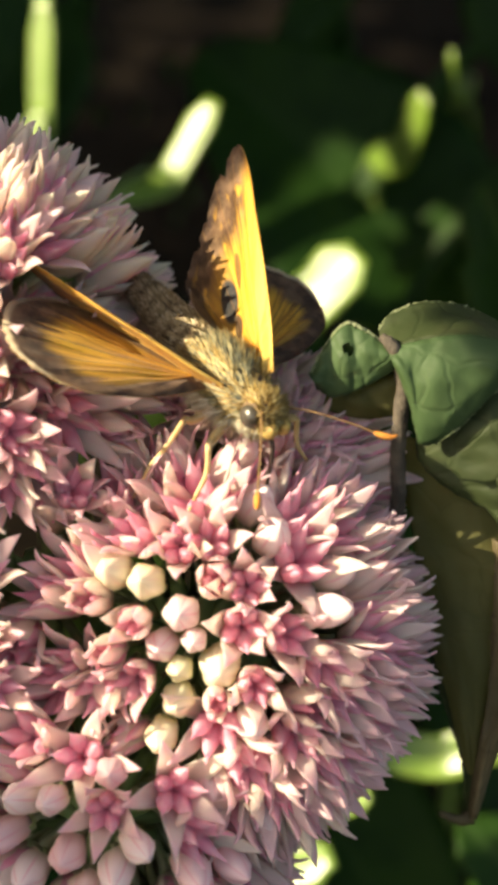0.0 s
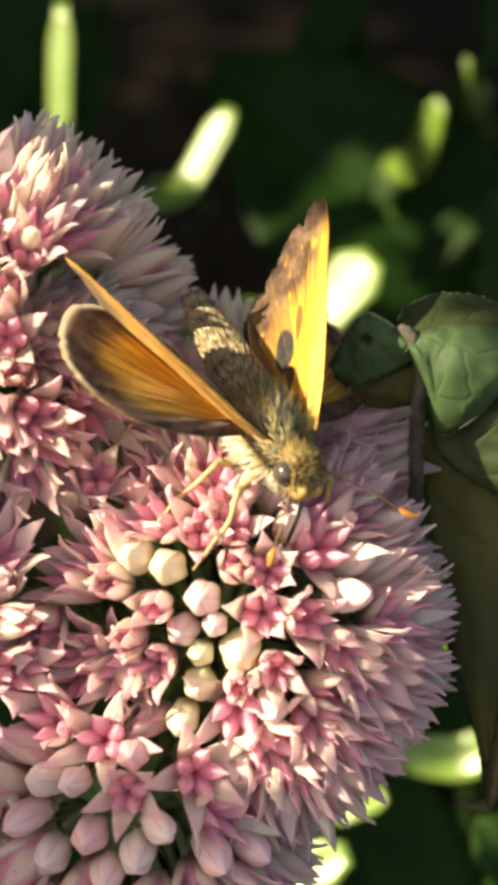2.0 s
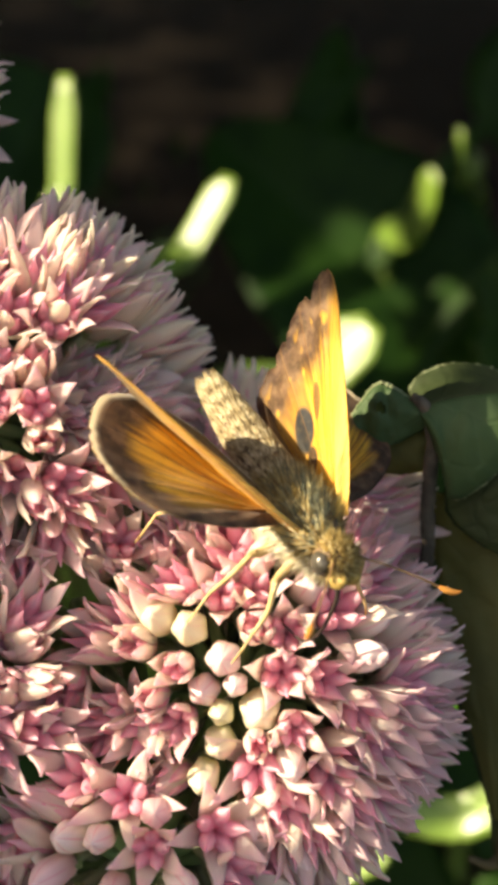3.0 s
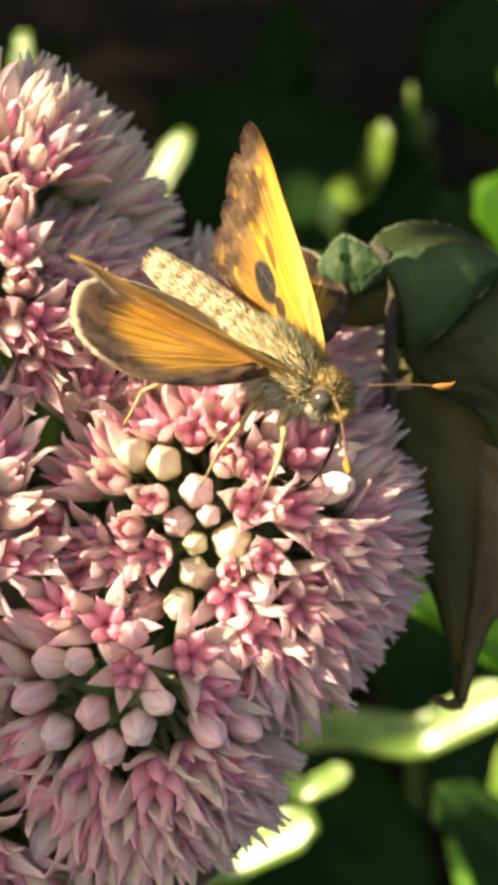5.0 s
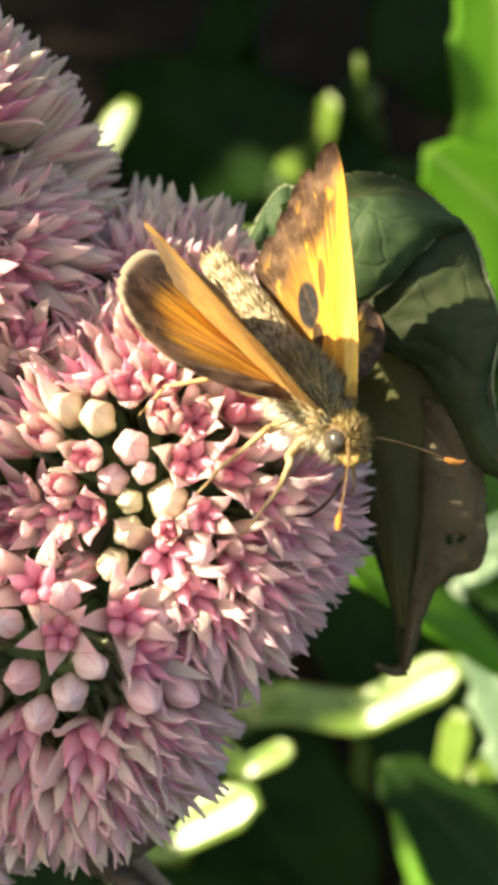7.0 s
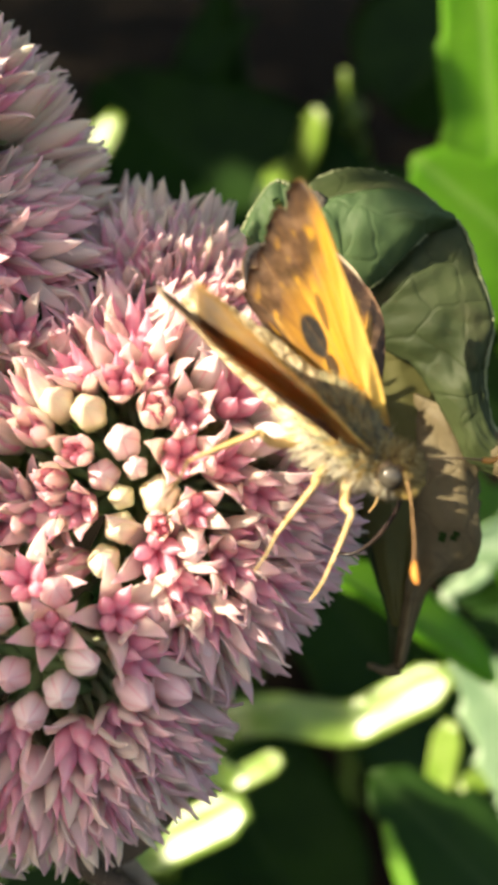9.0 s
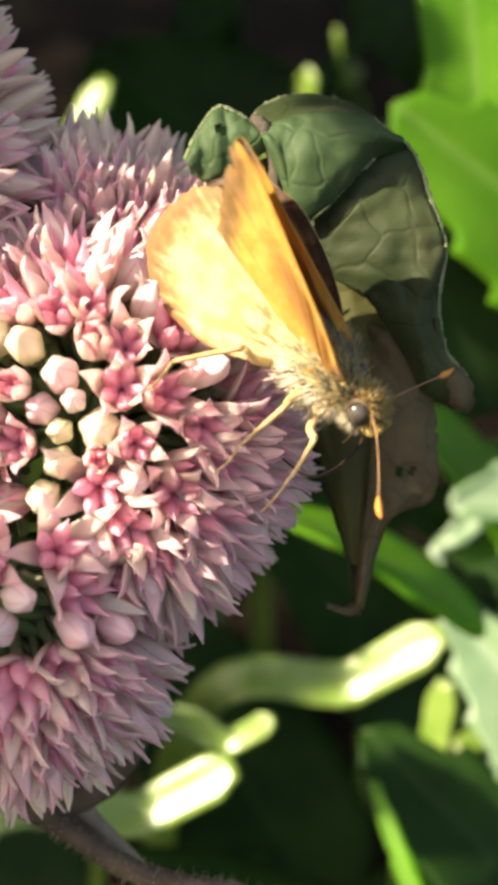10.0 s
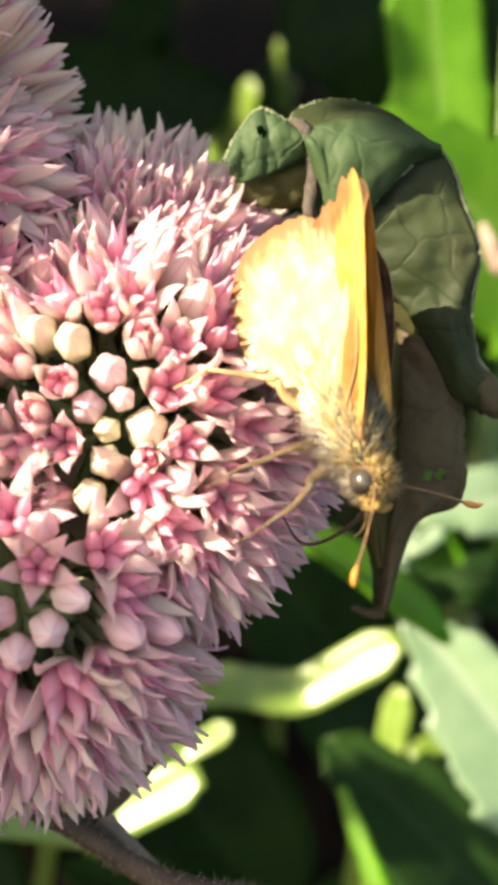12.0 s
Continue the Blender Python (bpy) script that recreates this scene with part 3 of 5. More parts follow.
def bud_mesh(name, height, radius, skin):
    s = Shape()
    rings = [(0.0, 0.30), (0.08, 0.60), (0.24, 0.90), (0.46, 1.0), (0.62, 0.96), (0.76, 0.80), (0.88, 0.52), (0.96, 0.24), (1.0, 0.05)]
    s.add(*lathe([(z * height, r * radius) for z, r in rings], 20, 5, 0.085))
    s.add(*tube([(0, 0, 0.2), (0.15, 0.1, -3.5), (0.3, 0, -8)], [0.42, 0.32, 0.42], 5, 5), slot=1)
    for k in range(5):
        m = Matrix.Rotation(2 * math.pi * k / 5, 4, "Z") @ Matrix.Translation((0, radius * 0.80, 0.2)) @ Matrix.Rotation(0.12, 4, "X")
        s.add([(-0.30, 0, 0), (0.30, 0, 0), (0.22, 0.16, 0.55), (-0.22, 0.16, 0.55), (0, 0.14, 1.15), (0, -0.1, 0.4)],
              [(0, 1, 2, 3), (3, 2, 4), (0, 3, 5), (1, 5, 2), (3, 4, 5), (2, 5, 4)], 1, m)
    return s.mesh(name, skin, CALYX)


def floret_mesh(name, spread, height):
    """The stalk, calyx and five pods; the petals are parts of their own."""
    s = Shape()
    s.add(*tube([(0, 0, 0.1), (0.2, 0.1, -3.0), (0.5, 0.2, -8.0)], [0.45, 0.34, 0.45], 5, 5), slot=1)
    s.add(*lathe([(-0.5, 0.35), (0.0, 0.75), (0.35, 0.80), (0.5, 0.4)], 10, 5, 0.1), slot=1)
    for k in range(5):
        a = 2 * math.pi * (k + 0.5) / 5
        lean = Matrix.Rotation(a, 4, "Z") @ Matrix.Translation((0, 0.36, 0.3)) @ Matrix.Rotation(-spread, 4, "X")
        s.add(*lathe([(0, 0.30), (0.9, 0.60), (height * 0.50, 0.62), (height * 0.72, 0.40), (height * 0.88, 0.16), (height * 1.06, 0.03)], 8), slot=0, m=lean)
    return s.mesh(name, CARPEL, CALYX)


PETALS = {1: [petal_mesh("petal", 5.9, 1.8, 0.56, -0.35, 0.25), petal_mesh("petal", 6.3, 1.7, 0.48, -0.25, 0.4), petal_mesh("petal", 5.6, 1.85, 0.58, -0.3, 0.3)],
          2: [petal_mesh("petal", 6.0, 1.75, 0.36, 0.35, 0.6), petal_mesh("petal", 6.3, 1.65, 0.30, 0.5, 0.5)],
          3: [petal_mesh("petal", 5.8, 1.7, 0.22, 1.0, 0.5), petal_mesh("petal", 6.1, 1.6, 0.18, 1.2, 0.3)]}
BUDS = [bud_mesh("bud", 4.5, 1.10, BUD), bud_mesh("bud", 4.2, 1.06, BUD), bud_mesh("bud", 4.9, 1.04, BUD), bud_mesh("bud", 2.6, 0.80, BUD_CREAM), bud_mesh("bud", 4.3, 1.10, BUD_CREAM)]
FLORETS = {1: [floret_mesh("floret", 0.10, 4.2)], 2: [floret_mesh("floret", 0.17, 4.5), floret_mesh("floret", 0.21, 4.3)], 3: [floret_mesh("floret", 0.25, 4.6), floret_mesh("floret", 0.30, 4.4)]}

# round heads of the cluster: middle right, up, its foremost height, radius, depth
UMBELS = [(0.2, 0.3, 1.0, 14.9, 13.0), (-5.5, -10.5, 3.0, 13.0, 13.0), (-17.2, 18.0, 2.5, 15.6, 14.0), (-18.0, -1.0, 4.0, 13.5, 13.0), (-9.5, 3.5, 0.8, 10.5, 11.0),
          (0.8, 9.6, -4.2, 12.8, 10.0), (-18.5, -17.0, 3.0, 13.0, 13.0), (-29.0, 40.0, -2.0, 12.0, 12.0), (-28.0, 8.0, 0.0, 10.5, 12.0), (-8.0, 9.0, -1.0, 9.0, 10.0)]
POWER = 2.6
# hand-set flowers of the foremost head: right, up, kind (-1 cream bud, 0 pink bud to 3 open), size
SET = [(-4.3, 6.2, -1, 1.0), (-2.2, 5.6, -1, 1.0), (0.1, 3.6, 0, 1.0), (-1.2, 1.4, 0, 0.95), (0.0, 0.0, -1, 0.55), (-0.1, -2.0, -1, 0.92),
       (2.5, 0.1, -1, 1.15), (-1.1, -4.2, -1, 0.9), (-3.0, 3.1, 1, 0.85), (-2.8, -0.8, 2, 0.9), (-5.9, 4.4, 1, 0.9), (2.4, -3.8, 3, 0.95),
       (-0.2, 7.9, 2, 0.9), (4.0, 2.7, 2, 1.0), (4.8, -0.9, 2, 0.85), (-3.6, -5.3, 0, 0.9), (-7.2, -7.0, 0, 0.85), (-6.3, -10.5, 0, 1.0),
       (-3.2, -11.5, 0, 1.05), (-5.1, -12.9, 0, 0.95), (0.6, -6.6, 3, 0.9), (-3.9, -7.7, 2, 0.85), (2.4, 5.9, 1, 0.9), (4.3, 5.4, 2, 0.9), (1.9, 8.2, 2, 0.9), (-4.6, 1.0, 1, 0.85), (2.3, -1.9, 1, 0.7), (0.9, 1.9, 0, 0.7), (-5.6, -4.4, 3, 0.9), (4.6, -3.2, 0, 0.9)]


def dome(u, v):
    """Place and outward way on a head u in the direction v (z towards the viewer)."""
    a, b, top, r, d = u
    lat = math.hypot(v.x, v.y)
    k = (lat ** POWER + abs(v.z) ** POWER) ** (-1 / POWER)
    p = Vector((a + r * v.x * k, b + r * v.y * k, top - d + d * v.z * k))
    nrm = Vector((v.x * lat ** (POWER - 2) / r if lat else 0, v.y * lat ** (POWER - 2) / r if lat else 0, math.copysign(abs(v.z) ** (POWER - 1), v.z) / d))
    way = (nrm.normalized() * 0.6 + v * 0.7).normalized()
    return p, way


def buried(p, u):
    a, b, top, r, d = u
    q = Vector(((p.x - a) / r, (p.y - b) / r, (p.z - top + d) / d))
    return (math.hypot(q.x, q.y) ** POWER + abs(q.z) ** POWER) ** (1 / POWER) < 0.82


def build_flower_head():
    head = thing("sedum_flower_head", "broad pink sedum flower head with star florets and pale buds", "flower", FRAME)
    spots = []
    seats = [pose(*row[1:]).inverted() @ FRAME for row in FLIGHT if row[0] in (0.5, 1.5, 2.5, 3.0, 5.0, 5.5)]
    for a, b, kind, size in SET:
        u = UMBELS[0] if b > -4.3 else UMBELS[1]
        x, y = (a - u[0]) / u[3], (b - u[1]) / u[3]
        z = (1 - math.hypot(x, y) ** POWER) ** (1 / POWER)
        p, way = dome(u, Vector((x, y, z)).normalized())
        dip = 1.3 * math.exp(-(a * a + b * b) / 10)
        spots.append((Vector((a, b, u[2] - u[4] + u[4] * z - dip)), (way + Vector((0, 0, 0.5))).normalized(), kind, size, 0))
    for n, u in enumerate(UMBELS):
        count = int(2 * math.pi * (u[3] ** 2 * 0.55 + u[3] * u[4] * 0.75) / 2.6)
        for i in range(count):
            z = 1 - 1.28 * (i + 0.5) / count
            q = math.sqrt(1 - z * z)
            f = i * 2.39996 * 7 + n
            v = Vector((q * math.cos(f) + rnd.uniform(-.05, .05), q * math.sin(f) + rnd.uniform(-.05, .05), z)).normalized()
            p, way = dome(u, v)
            p += Vector((rnd.uniform(-.4, .4), rnd.uniform(-.4, .4), rnd.uniform(-0.7, 0.5)))
            if any(buried(p, w) for w in UMBELS if w is not u):
                continue
            if any((p - s[0]).length < (2.45 if s[4] == 0 else 2.25) for s in spots):
                continue
            if v.z < 0.1 and 5 < n < 9:
                continue
            low = max((b.z for b in (q @ (p * MM) / MM for q in seats) if -9 < b.x < 3 and abs(b.y) < 12.5 and -1.6 < b.z < 7), default=-2)
            if low > 6.5:
                continue
            if low > -1.6:
                p = p - way * (low + 1.6)
            kind = 0 if rnd.random() < (0.75 if z > 0.9 and n < 2 else 0.08) else rnd.choice((1, 2, 2, 3) if z > 0.3 else (1, 1, 2))
            spots.append((p, (way + Vector([rnd.uniform(-.16, .16) for _ in range(3)])).normalized(), kind, rnd.uniform(0.86, 1.08), n + 1))
    spots.sort(key=lambda s: (s[0].xy - Vector((0, -1))).length - 0.8 * min(0, s[0].z + 6))
    rest = Shape()
    for i, (p, way, kind, size, n) in enumerate(spots):
        high = 4.3 * size if kind <= 0 else 5.0 * size
        m = Matrix.Translation((p - way * high)) @ turned(way, rnd.uniform(0, 6.28)) @ Matrix.Scale(size, 4)
        small = kind < 0 and size < 0.7
        base = BUDS[3] if small else BUDS[4] if kind < 0 else rnd.choice(BUDS[:3]) if kind == 0 else rnd.choice(FLORETS[kind])
        if small:
            m = Matrix.Translation(p - way * 2.6) @ turned(way)
        tilt = {1: 0.0, 2: 0.14, 3: 0.34}.get(kind, 0)
        pieces = []
        if kind > 0:
            shape = rnd.choice(PETALS[kind])
            for k in range(5):
                a = 2 * math.pi * k / 5 + rnd.uniform(-.1, .1)
                lean = -(tilt + rnd.uniform(-0.10, 0.16))
                pieces.append((shape, Matrix.Rotation(a, 4, "Z") @ Matrix.Translation((0, 0.62, 0.1)) @ Matrix.Rotation(lean, 4, "X")))
        if i < 300:
            mm = m.copy()
            mm.translation *= MM
            ob = part("bud" if kind <= 0 else "floret", base, head, "", mm)
            for shape, q in pieces:
                qq = q.copy()
                qq.translation *= MM
                part("petal", shape, ob, "", qq)
        else:
            for me, q in [(base, m)] + [(s, m @ q) for s, q in pieces]:
                k = {BUD: 2, CARPEL: 3, CALYX: 4, PETAL_IN: 0, PETAL_OUT: 1, BUD_CREAM: 2}
                vs = [w.co / MM for w in me.vertices]
                off = len(rest.v)
                rest.v += [tuple(q @ w) for w in vs]
                for poly in me.polygons:
                    rest.f.append(tuple(v + off for v in poly.vertices))
                    rest.s.append(k[me.materials[poly.material_index]])
    if rest.v:
        ob = part("flower_mass", rest.mesh("flower_mass", PETAL_IN, PETAL_OUT, BUD, CARPEL, CALYX), head, "crowded pink florets at the far side")
        tagged(ob, kind="stuff")
    # branching stalks under the heads
    root = Vector((-2.0, -24.5, -16.0))
    for u in UMBELS:
        c = Vector((u[0], u[1], u[2] - u[4] * 0.62))
        mid = (c + root) / 2 + Vector((0, -2, -4))
        s = Shape().add(*tube([root, mid, c], [1.3, 1.0, 0.8], 8, 12, 0.1, u[0]))
        for k in range(16):
            z = 0.2 + 0.75 * (k + 0.5) / 16
            q = math.sqrt(1 - z * z)
            d = Vector((q * math.cos(k * 2.4), q * math.sin(k * 2.4), z))
            p, way = dome(u, d)
            s.add(*tube([c, c * 0.5 + p * 0.5 - way * 3, p - way * 8], [0.7, 0.55, 0.45], 5, 5))
        part("branch", s.mesh("branch", PEDICEL), head, "green branching flower stalk")
    s = Shape().add(*tube([(5.0, -11.5, -14), (4.4, -17.5, -15.5), (2.6, -21.8, -16), (0.2, -24.4, -16), (-3.0, -26.2, -16)], [1.1, 1.1, 1.2, 1.3, 1.4], 9, 22, 0.12, 3))
    part("peduncle", s.mesh("peduncle", TWIG), head, "brown curved flower stalk")
    s = Shape().add(*tube([(-1.0, -25.8, -16), (3.4, -30.8, -17), (6.2, -34.6, -19), (9.6, -40, -24), (20, -90, -90), (26, -200, -260), (30, -288, -438)], [0.8, 0.7, 0.7, 0.8, 1.2, 1.6, 1.8], 8, 34, 0.1, 5))
    part("stem", s.mesh("stem", STEM_TAN), head, "pale brown stem running down to the soil")


build_flower_head()


# ---------------------------------------------------------------- twig
def build_twig():
    line = [(-34, -14, -18), (-16, -20.5, -16), (-3.0, -26.2, -14.5), (3.0, -29.8, -14), (10.2, -31.6, -14), (17.8, -33.4, -14), (25.5, -35.0, -14), (36, -36.6, -14), (60, -42, -20)]
    twig = thing("hairy_twig", "thin brown hairy stem reaching sideways under the flower", "stem", FRAME)
    part("stem", Shape().add(*tube(line, [0.8, 0.8, 0.8, 0.8, 0.75, 0.72, 0.7, 0.66, 0.6], 10, 90, 0.14, 2)).mesh("stem", TWIG), twig)
    s, r = Shape(), random.Random(4)
    pts = spline(line, 700)
    for _ in range(1500):
        i = r.randrange(1, 698)
        d = (pts[i + 1] - pts[i - 1]).normalized()
        o = Vector((r.gauss(0, 1), r.gauss(0, 1), r.gauss(0, 1)))
        o = (o - d * o.dot(d)).normalized()
        p, ln = pts[i] + o * 0.62, r.uniform(0.3, 0.9)
        side = d.cross(o) * 0.022
        tip = p + (o + d * r.uniform(-.5, .5)).normalized() * ln
        s.add([p - side, p + side, p + d * 0.06, tip], [(0, 1, 3), (1, 2, 3), (2, 0, 3)])
    hair = part("hair", s.mesh("hair", TWIG_HAIR), twig, "short pale hairs")
    tagged(hair, kind="stuff")


build_twig()


# ---------------------------------------------------------------- leaves
def leaf_mesh(name, length, width, material, teeth=7, bend=0.15, fold=0.25, thick=0.7, wave=0.6, seed=0, blunt=0.6):
    """Along x from the base; z is the upper side. Rounded, toothed like a sedum leaf."""
    rows, cols, grid = 44, 13, []
    for i in range(rows):
        t = i / (rows - 1)
        w = width / 2 * (0.10 + math.sin(math.pi * min(1.0, t) ** blunt) ** 0.75 * 0.95) * (1 if t < 1 else 0)
        tooth = 0
        if teeth:
            ph = (t * teeth) % 1.0
            tooth = 0.09 * width * (ph ** 1.6 - 0.3) * (1 if 0.18 < t < 0.97 else 0)
        row = []
        for j in range(cols):
            s = 2 * j / (cols - 1) - 1
            y = s * max(0.05, w + tooth * abs(s) ** 6)
            z = fold * abs(y) - bend * length * t * t + wave * noise.noise((t * 4 + seed, s * 1.4, seed)) * (0.3 + abs(s))
            row.append(Vector((length * t + tooth * 0.4 * abs(s) ** 6, y, z)))
        grid.append(row)
    v, f = sheet(grid, thick)
    return mesh_of(name, v, f, [material])


def leaf_pose(base, tip, face, twist=0.0):
    """Pose of a leaf whose base and tip are given in the flower head's frame, and the way its upper side looks."""
    b, t = Vector(base), Vector(tip)
    x = (t - b).normalized()
    z = Vector(face)
    z = (z - x * z.dot(x)).normalized()
    m = Matrix((x, z.cross(x), z)).transposed().to_4x4()
    m.translation = b * MM
    return m @ Matrix.Rotation(twist, 4, "X"), (t - b).length


def leaf_part(name, parent, base, tip, face, width, material, label="", **kw):
    m, ln = leaf_pose(base, tip, face)
    return part(name, leaf_mesh(name, ln, width, material, **kw), parent, label, m)


def stem_part(parent, points, radii, material, label="", name="stem"):
    return part(name, Shape().add(*tube(points, radii, 8, 6 * len(points), 0.08, 1)).mesh(name, material), parent, label)


def build_sedum_plants():
    p = thing("sedum_plant", "bright green sedum plant with broad toothed leaves", "plant", FRAME)
    stem_part(p, [(48, 60, -74), (47, 20, -84), (50, -40, -130), (56, -160, -280), (58, -262, -452)], [2, 2.2, 2.4, 2.8, 3], PEDICEL, "thick green stem")
    leaf_part("leaf", p, (40, 20, -78), (34.2, 84, -76), (0.05, 0.15, 1), 11, LEAF, "large bright green toothed leaf lit from above", teeth=6, bend=-0.02, fold=0.1, seed=1)
    leaf_part("leaf", p, (62, 13, -82), (28.4, 37, -71), (-0.1, 0.1, 1), 21, LEAF, "large bright green toothed leaf", teeth=6, bend=0.02, fold=0.1, seed=2)
    leaf_part("leaf", p, (42, 4, -90), (26, 38, -82), (-0.2, 0.2, 1), 18, LEAF_SHADED, "shade-darkened green leaf in shade", teeth=5, seed=3)
    leaf_part("leaf", p, (56, 34, -84), (42, 70, -82), (0.1, 0.2, 1), 15, LEAF_SHADED, "shade-darkened green leaf in shade", teeth=4, seed=33)
    leaf_part("leaf", p, (42.4, 19.0, -66), (39.4, 23.4, -64), (-0.7, 0.4, 0.6), 1.8, DRY_LEAF, "small dry pinkish leaf", teeth=0, seed=34)
    leaf_part("leaf", p, (50, -20, -94), (32, 8, -76), (0.2, 0.6, 0.7), 12, LEAF, "green leaf", teeth=5, seed=4)

    q = thing("sedum_plant", "grey-green sedum plant with pale toothed leaves low down", "plant", FRAME)
    stem_part(q, [(60, -22, -76), (58, -60, -110), (56, -140, -230), (54, -268, -445)], [2, 2.2, 2.6, 3], PEDICEL, "thick green stem")
    leaf_part("leaf", q, (54, -44, -74), (33.8, -18.2, -75.5), (-0.35, 0.2, 0.9), 15, LEAF_PALE, "pale grey-green toothed leaf with a sunlit edge", teeth=6, seed=5, bend=0.05)
    leaf_part("leaf", q, (60, -15.5, -72), (35.0, -13.6, -71), (0.2, 0.5, 0.8), 10, LEAF_SHADED, "shade-darkened green leaf", teeth=5, seed=6)
    leaf_part("leaf", q, (54, -64, -74), (26.5, -31, -68), (0.3, 0.3, 0.9), 20, LEAF_SHADED, "shade-darkened green leaf in shade", teeth=5, seed=7)
    leaf_part("leaf", q, (36, -64, -61), (22.2, -36.4, -60), (-0.5, 0.1, 0.8), 3.0, LEAF, "narrow green leaf edge in light", teeth=4, seed=8)
    leaf_part("leaf", q, (36, -20, -66), (14, -3, -58), (-0.2, 0.9, 0.5), 9, LEAF, "green leaf", teeth=0, seed=9)

    # pale pieces shaped as leaves for the white sunlit patch and toothed edge
    leaf_part("leaf", q, (50, -5, -76), (34.2, -7.0, -74), (-0.43, 0.20, 0.88), 8.5, LEAF_PALE, "pale leaf standing for a white sunlit patch", teeth=3, seed=35, bend=0.02)
    leaf_part("leaf", q, (37.2, -8.8, -73.6), (31.6, -12.4, -73), (-0.43, 0.20, 0.88), 2.4, LEAF_PALE, "small pale piece standing for a sunlit leaf edge", teeth=2, seed=36, bend=0.02)
    leaf_part("leaf", q, (33.4, -19.0, -74), (32.2, -12.4, -73), (-0.43, 0.20, 0.88), 2.4, LEAF_PALE, "small pale piece standing for a sunlit leaf edge", teeth=2, seed=37, bend=0.02)
    leaf_part("leaf", q, (56, -18, -86), (30, -5, -83), (0.1, 0.4, 0.9), 15, LEAF_SHADED, "dull green leaf in shade", teeth=4, seed=38)

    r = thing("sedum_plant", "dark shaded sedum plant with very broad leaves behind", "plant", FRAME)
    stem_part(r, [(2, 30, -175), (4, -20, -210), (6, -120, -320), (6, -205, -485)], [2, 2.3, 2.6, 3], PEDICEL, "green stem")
    leaf_part("leaf", r, (32, 30, -172), (-14, 76, -168), (0.1, 0.2, 1), 42, LEAF_SHADED, "very broad shade-darkened green leaf", teeth=0, seed=10, blunt=0.7)
    leaf_part("leaf", r, (30, 4, -150), (52, 50, -150), (-0.2, 0.3, 1), 26, LEAF_SHADED, "shade-darkened green leaf", teeth=0, seed=11)
    leaf_part("leaf", r, (-44, 84, -175), (-64, 40, -165), (0.3, 0.3, 1), 30, LEAF_SHADED, "shade-darkened green leaf", teeth=0, seed=12)
    leaf_part("leaf", r, (40, 70, -180), (66, 100, -170), (-0.2, 0.3, 1), 34, LEAF_SHADED, "shade-darkened green leaf", teeth=0, seed=13)

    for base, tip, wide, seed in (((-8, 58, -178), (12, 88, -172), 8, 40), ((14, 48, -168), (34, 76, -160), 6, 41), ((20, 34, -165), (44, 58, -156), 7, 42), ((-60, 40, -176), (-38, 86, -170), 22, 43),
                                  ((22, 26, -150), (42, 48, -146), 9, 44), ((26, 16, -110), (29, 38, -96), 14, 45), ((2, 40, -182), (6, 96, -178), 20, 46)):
        leaf_part("leaf", r, base, tip, (-0.2, 0.3, 1), wide, LEAF_SHADED, "dim green leaf far back", teeth=0, seed=seed)

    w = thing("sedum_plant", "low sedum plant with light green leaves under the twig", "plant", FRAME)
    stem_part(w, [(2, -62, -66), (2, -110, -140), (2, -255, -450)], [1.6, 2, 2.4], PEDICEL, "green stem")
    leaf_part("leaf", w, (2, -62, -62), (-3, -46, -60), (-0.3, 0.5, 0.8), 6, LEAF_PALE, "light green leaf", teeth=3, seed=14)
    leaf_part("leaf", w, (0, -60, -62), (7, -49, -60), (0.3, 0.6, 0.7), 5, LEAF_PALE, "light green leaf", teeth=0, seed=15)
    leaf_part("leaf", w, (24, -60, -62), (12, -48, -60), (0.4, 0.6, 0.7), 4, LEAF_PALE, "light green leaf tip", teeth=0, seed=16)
    leaf_part("leaf", w, (34, -66, -74), (-4, -44, -84), (0.0, 0.8, 0.5), 16, LEAF_SHADED, "shade-darkened green leaf", teeth=0, seed=17)

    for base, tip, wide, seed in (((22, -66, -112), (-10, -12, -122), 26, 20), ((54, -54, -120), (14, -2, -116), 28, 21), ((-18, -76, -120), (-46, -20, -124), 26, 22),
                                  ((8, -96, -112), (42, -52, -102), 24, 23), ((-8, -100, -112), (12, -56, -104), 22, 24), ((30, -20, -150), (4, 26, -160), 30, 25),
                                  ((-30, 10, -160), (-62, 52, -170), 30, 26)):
        leaf_part("leaf", r, base, tip, (0.1, 0.45, 0.9), wide, LEAF_SHADED, "shade-darkened green leaf in shade", teeth=0, seed=seed)


build_sedum_plants()

# blades and cut stalks: foot, joint, sunlit end in the flower head's frame, width
BLADES = [((-26, 30, -142), (-16, 46, -140), (-9.5, 59, -140), 5.4), ((-38, 20, -146), (-36.7, 61, -140), (-36.0, 75, -138.5), 4.6),
          ((-46, 30, -146), (-40.5, 47.5, -140), (-36.8, 57.5, -140), 4.8), ((17, 42, -172), (19.4, 48, -142), (23.2, 59.6, -140), 6.4),
          ((33, 55, -176), (31.2, 58.6, -143), (27.2, 66.0, -140), 4.2), ((-8, 12, -116), (2.5, 22, -112), (12.6, 33.4, -112), 9.0),
          ((10, -38, -96), (23, -30.5, -84), (34.3, -22.4, -83), 5.8),
          ((31, -52, -90), (32.8, -36.8, -85), (34.5, -28.0, -83), 3.9), ((-14, -48, -76), (-1, -39.8, -70), (9.8, -34.6, -69), 5.4),
          ((2, -40, -90), (8.6, -36, -85), (14.2, -32.2, -83), 3.0), ((52, -31, -86), (42, -34, -84), (35.4, -35.8, -83), 2.8)]


